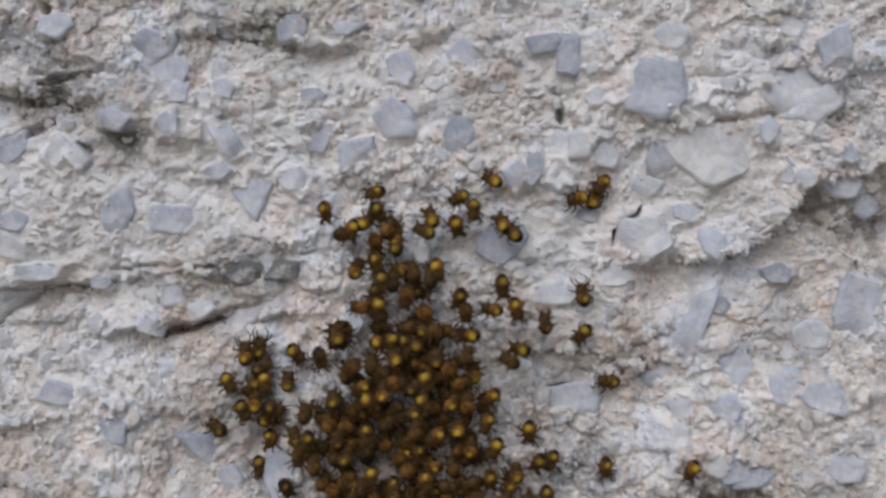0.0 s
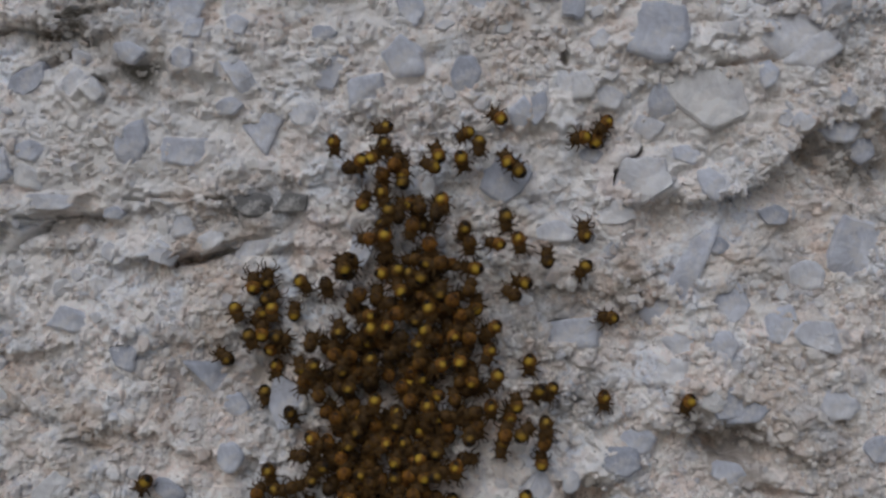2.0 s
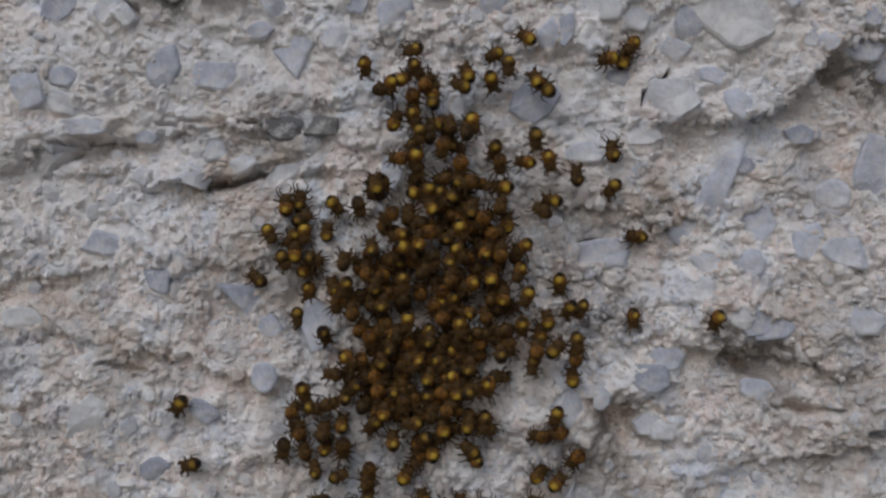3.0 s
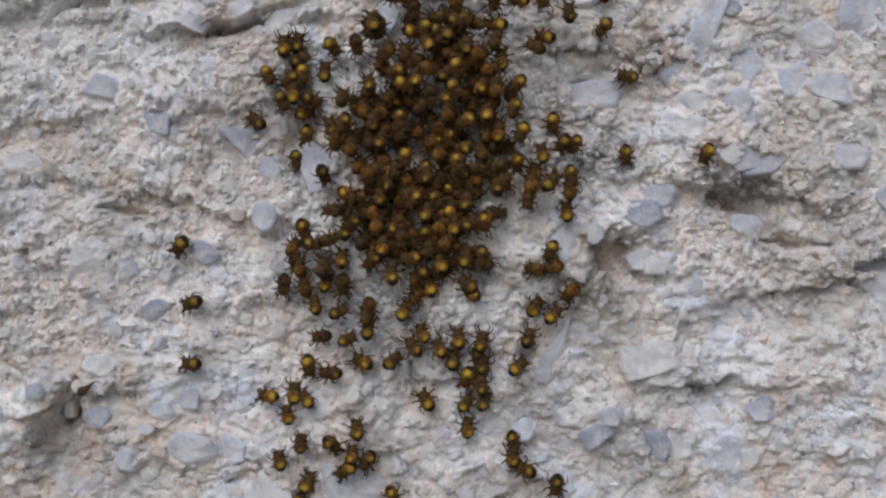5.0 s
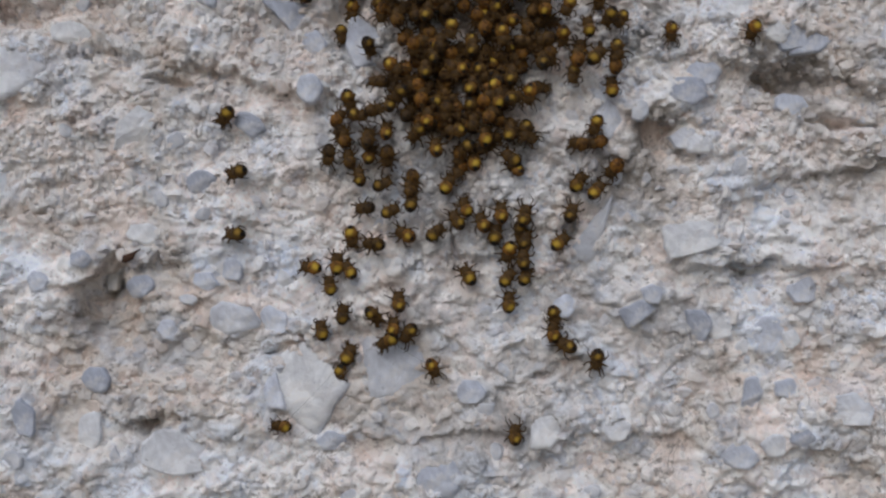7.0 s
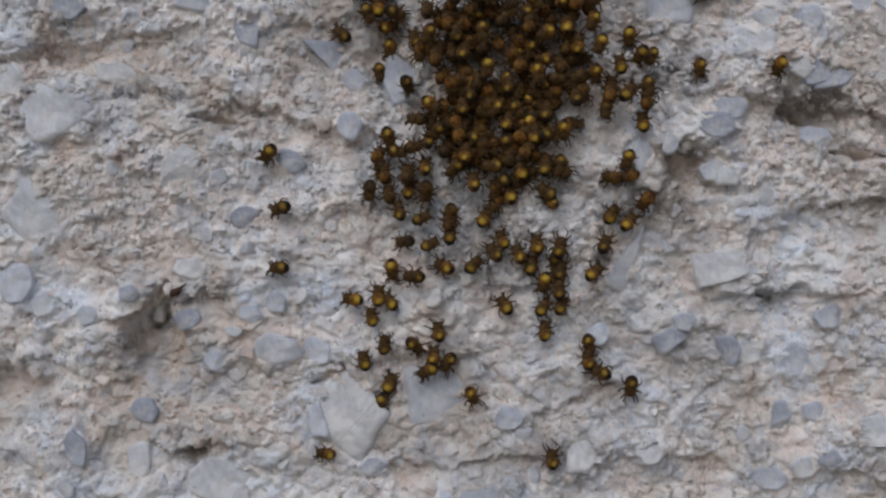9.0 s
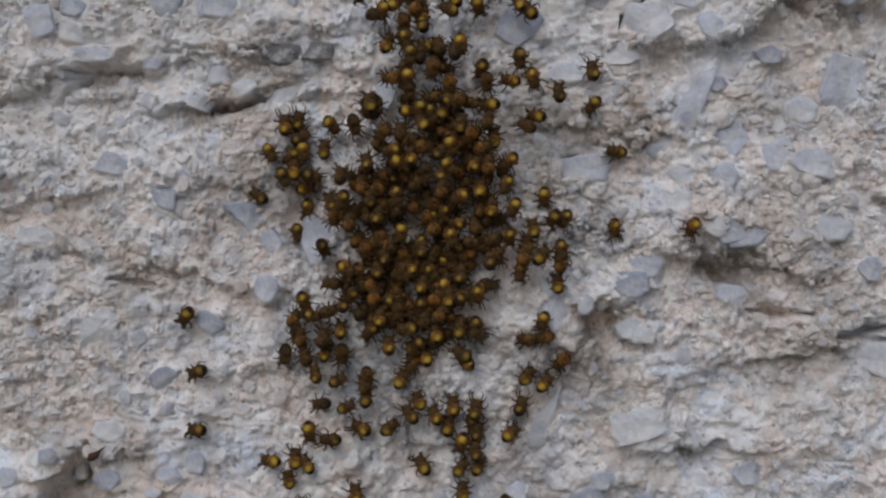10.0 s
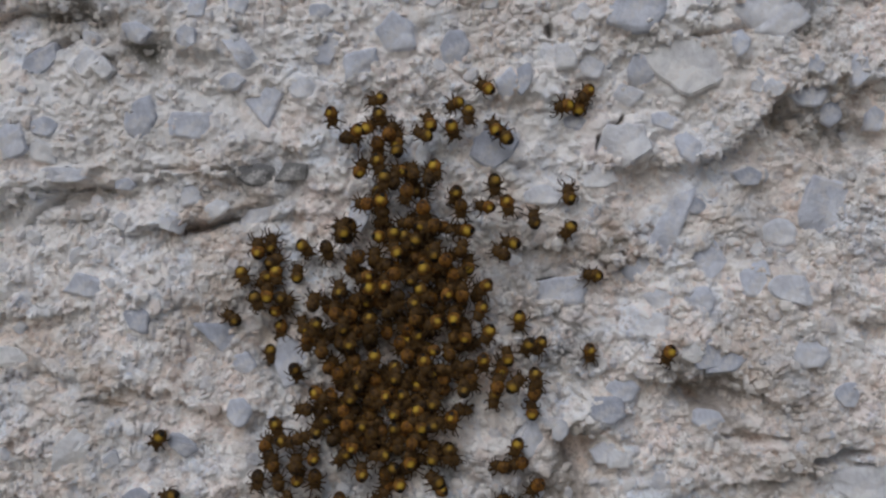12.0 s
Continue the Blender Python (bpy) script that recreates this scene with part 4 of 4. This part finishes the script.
# the deeper layer, shaded by the ones above it
CROWDED = [p for p in NECK + CORE_UPPER + CORE_LOWER + CORE_DIM if -7.0 < p[0] < 6.5 and p[1] < -14.5]
for n in range(110):
    x, z, *_ = CROWDED[pick.randrange(len(CROWDED))]
    a, away = pick.uniform(0, math.tau), pick.uniform(0.5, 1.3)
    x, z = x + away * math.cos(a), z + away * math.sin(a)
    out = max(surface_out(x, z) + 0.6, float(np.interp(z, HANG_Z, HANG_OUT)) - pick.uniform(0.3, 1.6))
    SITTING.append(("deep inside the dense cluster", x, z, out, pick.uniform(0, 360), pick.uniform(-50, 50), pick.uniform(-40, 40), pick.random() < 0.75))

for place, x, z, out, head, roll, nod, amber in SITTING:
    yellow = YELLOW_MODELS[1::3] + YELLOW_MODELS[:1] if "dense" in place else YELLOW_MODELS
    model = pick.choice(AMBER_MODELS if amber else yellow)
    spider = copy_thing(model, spider_pose(x, z, out, head, roll, nod) @ Matrix.Scale(pick.uniform(1.04, 1.2), 4))
    tagged(spider, ("tiny amber-brown spiderling " if amber else "tiny yellow and black spiderling ") + place, "spiderling", "spiderling cluster")
for model, row in zip(YELLOW_MODELS + AMBER_MODELS, ((1.8, -20.4, 2.0, 200), (-3.2, -33.2, 1.2, 80), (4.4, -27.4, 1.4, 280), (-1.2, -37.0, 1.0, 10), (2.2, -31.6, 1.6, 120), (-2.5, -25.2, 1.6, 60), (0.6, -29.0, 1.5, 300), (-5.2, -35.0, 1.2, 170))):
    model.matrix_world = spider_pose(*row)
    tagged(model, "tiny spiderling deep inside the dense cluster", "spiderling", "spiderling cluster")


def husk(x, z):
    bm = tube([(-0.9, 0, 0), (-0.4, 0.1, 0.25), (0.2, -0.05, 0.2), (0.7, 0.12, -0.1), (1.5, 0.2, -0.25)], [0.25, 0.52, 0.48, 0.2, 0.05], 8)
    me = bpy.data.meshes.new("plant_husk")
    bm.to_mesh(me)
    bm.free()
    me.materials.append(chitin("dry_husk", (0.05, 0.03, 0.02), (0.13, 0.07, 0.045), 900, 0.85))
    ob = new("plant_husk", me)
    ob.matrix_world = spider_pose(x, z, surface_out(x, z) + 0.6, 35) @ Matrix.Scale(0.75, 4)
    return tagged(ob, "small dry brown plant husk stuck to the wall", "debris")


husk(-31.7, -50.7)


# ---- silk ----
def web():
    bm = bmesh.new()
    r = random.Random(9)
    for n in range(520):
        a = SITTING[r.randrange(len(SITTING))]
        near = sorted(SITTING, key=lambda b: (b[1] - a[1]) ** 2 + (b[2] - a[2]) ** 2)[1:9]
        b = near[r.randrange(len(near))]
        p, q = Vector((a[1], -a[3], a[2])), Vector((b[1], -b[3], b[2]))
        if (p - q).length < 0.2:
            continue
        mid = (p + q) / 2 + Vector((0, 0, -0.1))
        strand = tube([tuple(p), tuple(mid), tuple(q)], [r.choice((0.008, 0.012, 0.02))] * 3, 3)
        me = bpy.data.meshes.new("strand")
        strand.to_mesh(me)
        strand.free()
        bm.from_mesh(me)
        bpy.data.meshes.remove(me)
    me = bpy.data.meshes.new("spider_web")
    bm.to_mesh(me)
    bm.free()
    me.materials.append(SILK)
    ob = new("spider_web", me)
    ob.location = BASE
    return tagged(ob, "fine pale tangle of silk threads on the wall", "spider web", kind="stuff")


web()


# ---- stones and grit of the wall ----
def stone_mesh(w, t, deep, seed, samples=22, steps=(0.4, 0.72, 0.92), corners=0, start=0, corners_worn=False):
    """A broken stone: a crooked polygon with a flat, creased front and worn edges."""
    r = random.Random(seed)
    loose = 0.10 if corners else 0.28
    start = radians(start) if corners else r.uniform(0, math.tau)
    corners = corners or r.choice((4, 4, 5, 5, 6, 6, 7))
    knots = []
    for k in range(corners):
        a = start + math.tau * (k + r.uniform(-loose, loose)) / corners
        k_out = r.uniform(0.74, 1.12)
        knots.append((math.cos(a) * k_out, math.sin(a) * k_out))
    outline = []
    for k in range(samples):
        f = k * corners / samples
        a, b, u = knots[int(f) % corners], knots[(int(f) + 1) % corners], f % 1
        x, z = a[0] + (b[0] - a[0]) * u, a[1] + (b[1] - a[1]) * u
        soft = 1 + 0.03 * math.sin(math.pi * u) + r.uniform(-0.07, 0.05)
        outline.append((x * soft, z * soft))
    lo_x, hi_x = min(p[0] for p in outline), max(p[0] for p in outline)
    lo_z, hi_z = min(p[1] for p in outline), max(p[1] for p in outline)
    outline = [((p[0] - (lo_x + hi_x) / 2) * w / (hi_x - lo_x), (p[1] - (lo_z + hi_z) / 2) * t / (hi_z - lo_z)) for p in outline]
    tx, tz = r.uniform(-0.10, 0.10), r.uniform(-0.14, 0.06)
    creases = [(r.uniform(0, math.tau), r.uniform(0.05, 0.3), r.uniform(0.2, 0.6)) for _ in range(2)]

    def face(x, z):
        h = 0.42 * deep + tx * x + tz * z
        for a, at, fall in creases:
            h -= fall * max(0.0, x * math.cos(a) + z * math.sin(a) - at * min(w, t))
        return h

    bm = bmesh.new()
    rings = []
    for q in steps:
        rings.append([bm.verts.new(Vector((x * q, -face(x * q, z * q), z * q)) * MM) for x, z in outline])
    rings.append([bm.verts.new(Vector((x, -min(face(x, z) - 0.16 * deep, 0.3 * deep), z)) * MM) for x, z in outline])
    rings.append([bm.verts.new(Vector((x * 0.96, 0.9 * deep, z * 0.96)) * MM) for x, z in outline])
    apex = bm.verts.new(Vector((0, -face(0, 0), 0)) * MM)
    for k in range(samples):
        n = (k + 1) % samples
        bm.faces.new((apex, rings[0][k], rings[0][n]))
        for a, b in zip(rings, rings[1:]):
            bm.faces.new((a[k], b[k], b[n], a[n]))
    bmesh.ops.recalc_face_normals(bm, faces=bm.faces)
    for f in bm.faces:
        f.smooth = corners_worn
    return bm


for n, (x, z, w, t, turn, corners, start, tone) in enumerate(STONES):
    deep = min(0.4 * min(w, t) + 0.3, 1.5)
    ob = part("stone", stone_mesh(1.14 * w, 1.14 * t, deep, 100 + n, corners=corners, start=start, corners_worn=n % 3 > 0), (STONE, PALE_STONE, DARK_STONE)[tone], wall)
    ob.location = Vector((x, -(surface_out(x, z) - (0.0 if tone == 1 else -0.12 if min(w, t) < 2.3 else 0.14)), z)) * MM
    ob.rotation_euler = (0, radians(-turn), 0)

scatter = random.Random(21)
CHIP_MESHES = []
for n in range(14):
    bm = stone_mesh(1.0, scatter.uniform(0.5, 1.0), 0.5, 500 + n, 9, (0.86,))
    me = bpy.data.meshes.new("chip")
    bm.to_mesh(me)
    bm.free()
    me.materials.append(CHIP)
    CHIP_MESHES.append(me)
TAKEN = [(a[0], a[1], 0.5 * max(a[2], a[3])) for a in STONES]


def free_place(low, high):
    size = low + (high - low) * scatter.random() ** 1.6
    for _ in range(30):
        x, z = scatter.uniform(-49, 47), scatter.uniform(-75, 13)
        if all((x - a) ** 2 + (z - b) ** 2 > (0.85 * (c + 0.5 * size)) ** 2 for a, b, c in TAKEN):
            TAKEN.append((x, z, 0.5 * size))
            return x, z, size
    return None


for n in range(110):
    place = free_place(0.9, 2.1)
    if not place:
        continue
    x, z, size = place
    ob = new("chip", CHIP_MESHES[n % 14])
    ob.parent = wall
    ob.location = Vector((x, -(surface_out(x, z) - 0.12), z)) * MM
    ob.scale = (size, 0.75 * size, size)
    ob.rotation_euler = (scatter.uniform(-0.3, 0.3), scatter.uniform(0, 6.28), scatter.uniform(-0.3, 0.3))


def gravel(count):
    points, faces = [], []
    shapes = [(np.array([v.co[:] for v in me.vertices]), [list(p.vertices) for p in me.polygons]) for me in CHIP_MESHES]
    places = [p for p in (free_place(0.7, 1.7) for _ in range(count)) if p]
    px, pz = np.array([p[0] for p in places]), np.array([p[1] for p in places])
    lies = ground_form(px, pz) + crumbs(px, pz)
    for n, (x, z, size) in enumerate(places):
        turn = Euler((scatter.uniform(-0.5, 0.5), scatter.uniform(0, 6.28), scatter.uniform(-0.5, 0.5))).to_matrix()
        co, polys = shapes[n % 14]
        faces += [[len(points) + k for k in p] for p in polys]
        points += (co * size @ np.array(turn).T + np.array([x, -(lies[n] - 0.05), z]) * MM).tolist()
    me = bpy.data.meshes.new("gravel")
    me.from_pydata(points, [], faces)
    me.materials.append(GRIT)
    ob = new("gravel", me)
    ob.parent = wall
    return tagged(ob, "small pale blue-grey stone chips", kind="stuff")


gravel(900)


def grit(count):
    r = np.random.default_rng(31)
    ico = bmesh.new()
    bmesh.ops.create_uvsphere(ico, u_segments=6, v_segments=4, radius=1.0)
    bmesh.ops.triangulate(ico, faces=ico.faces)
    ico.verts.ensure_lookup_table()
    shape = np.array([v.co[:] for v in ico.verts])
    tris = np.array([[v.index for v in f.verts] for f in ico.faces])
    ico.free()
    x, z = r.uniform(-50, 48, count), r.uniform(-76, 14, count)
    keep = np.ones(count, bool)
    for sx, sz, w, t, *_ in STONES:
        keep &= np.hypot(x - sx, z - sz) > 0.38 * min(w, t)
    for x0, z0, x1, z1, wide, _ in CRACKS:
        f = np.clip(((x - x0) * (x1 - x0) + (z - z0) * (z1 - z0)) / ((x1 - x0) ** 2 + (z1 - z0) ** 2), 0, 1)
        keep &= np.hypot(x - x0 - f * (x1 - x0), z - z0 - f * (z1 - z0)) > wide + 0.35
    x, z = x[keep], z[keep]
    # grains crowd in some places and leave others bare
    bare = fractal(x / 6.0 + 71, z / 4.5, 3) + 0.35 * fractal(x / 1.6, z / 1.6 + 13, 2) < r.uniform(-0.45, 0.15, len(x)) + 0.45 * np.clip((-36.0 - z) / 12.0, 0, 1)
    x, z = x[~bare], z[~bare]
    size = 0.13 + 0.42 * r.random(len(x)) ** 2.2
    body, lie = crumbs(x, z), ground_form(x, z)
    co = shape[None] * (1 + r.uniform(-0.42, 0.38, (len(x), len(shape), 1))) * size[:, None, None] * r.uniform(0.5, 1.35, (len(x), 1, 3))
    co += np.stack([x, -(lie + body) + 0.25 * size, z - 0.28 * body], -1)[:, None]
    faces = (tris[None] + (np.arange(len(x)) * len(shape))[:, None, None]).reshape(-1, 3)
    me = bpy.data.meshes.new("grit")
    me.from_pydata((co * MM).reshape(-1, 3).tolist(), [], faces.tolist())
    me.materials.append(GRIT)
    ob = new("grit", me)
    ob.parent = wall
    return tagged(ob, "loose pale sand grains", kind="stuff")


grit(46000)


def motions():
    pass


motions()
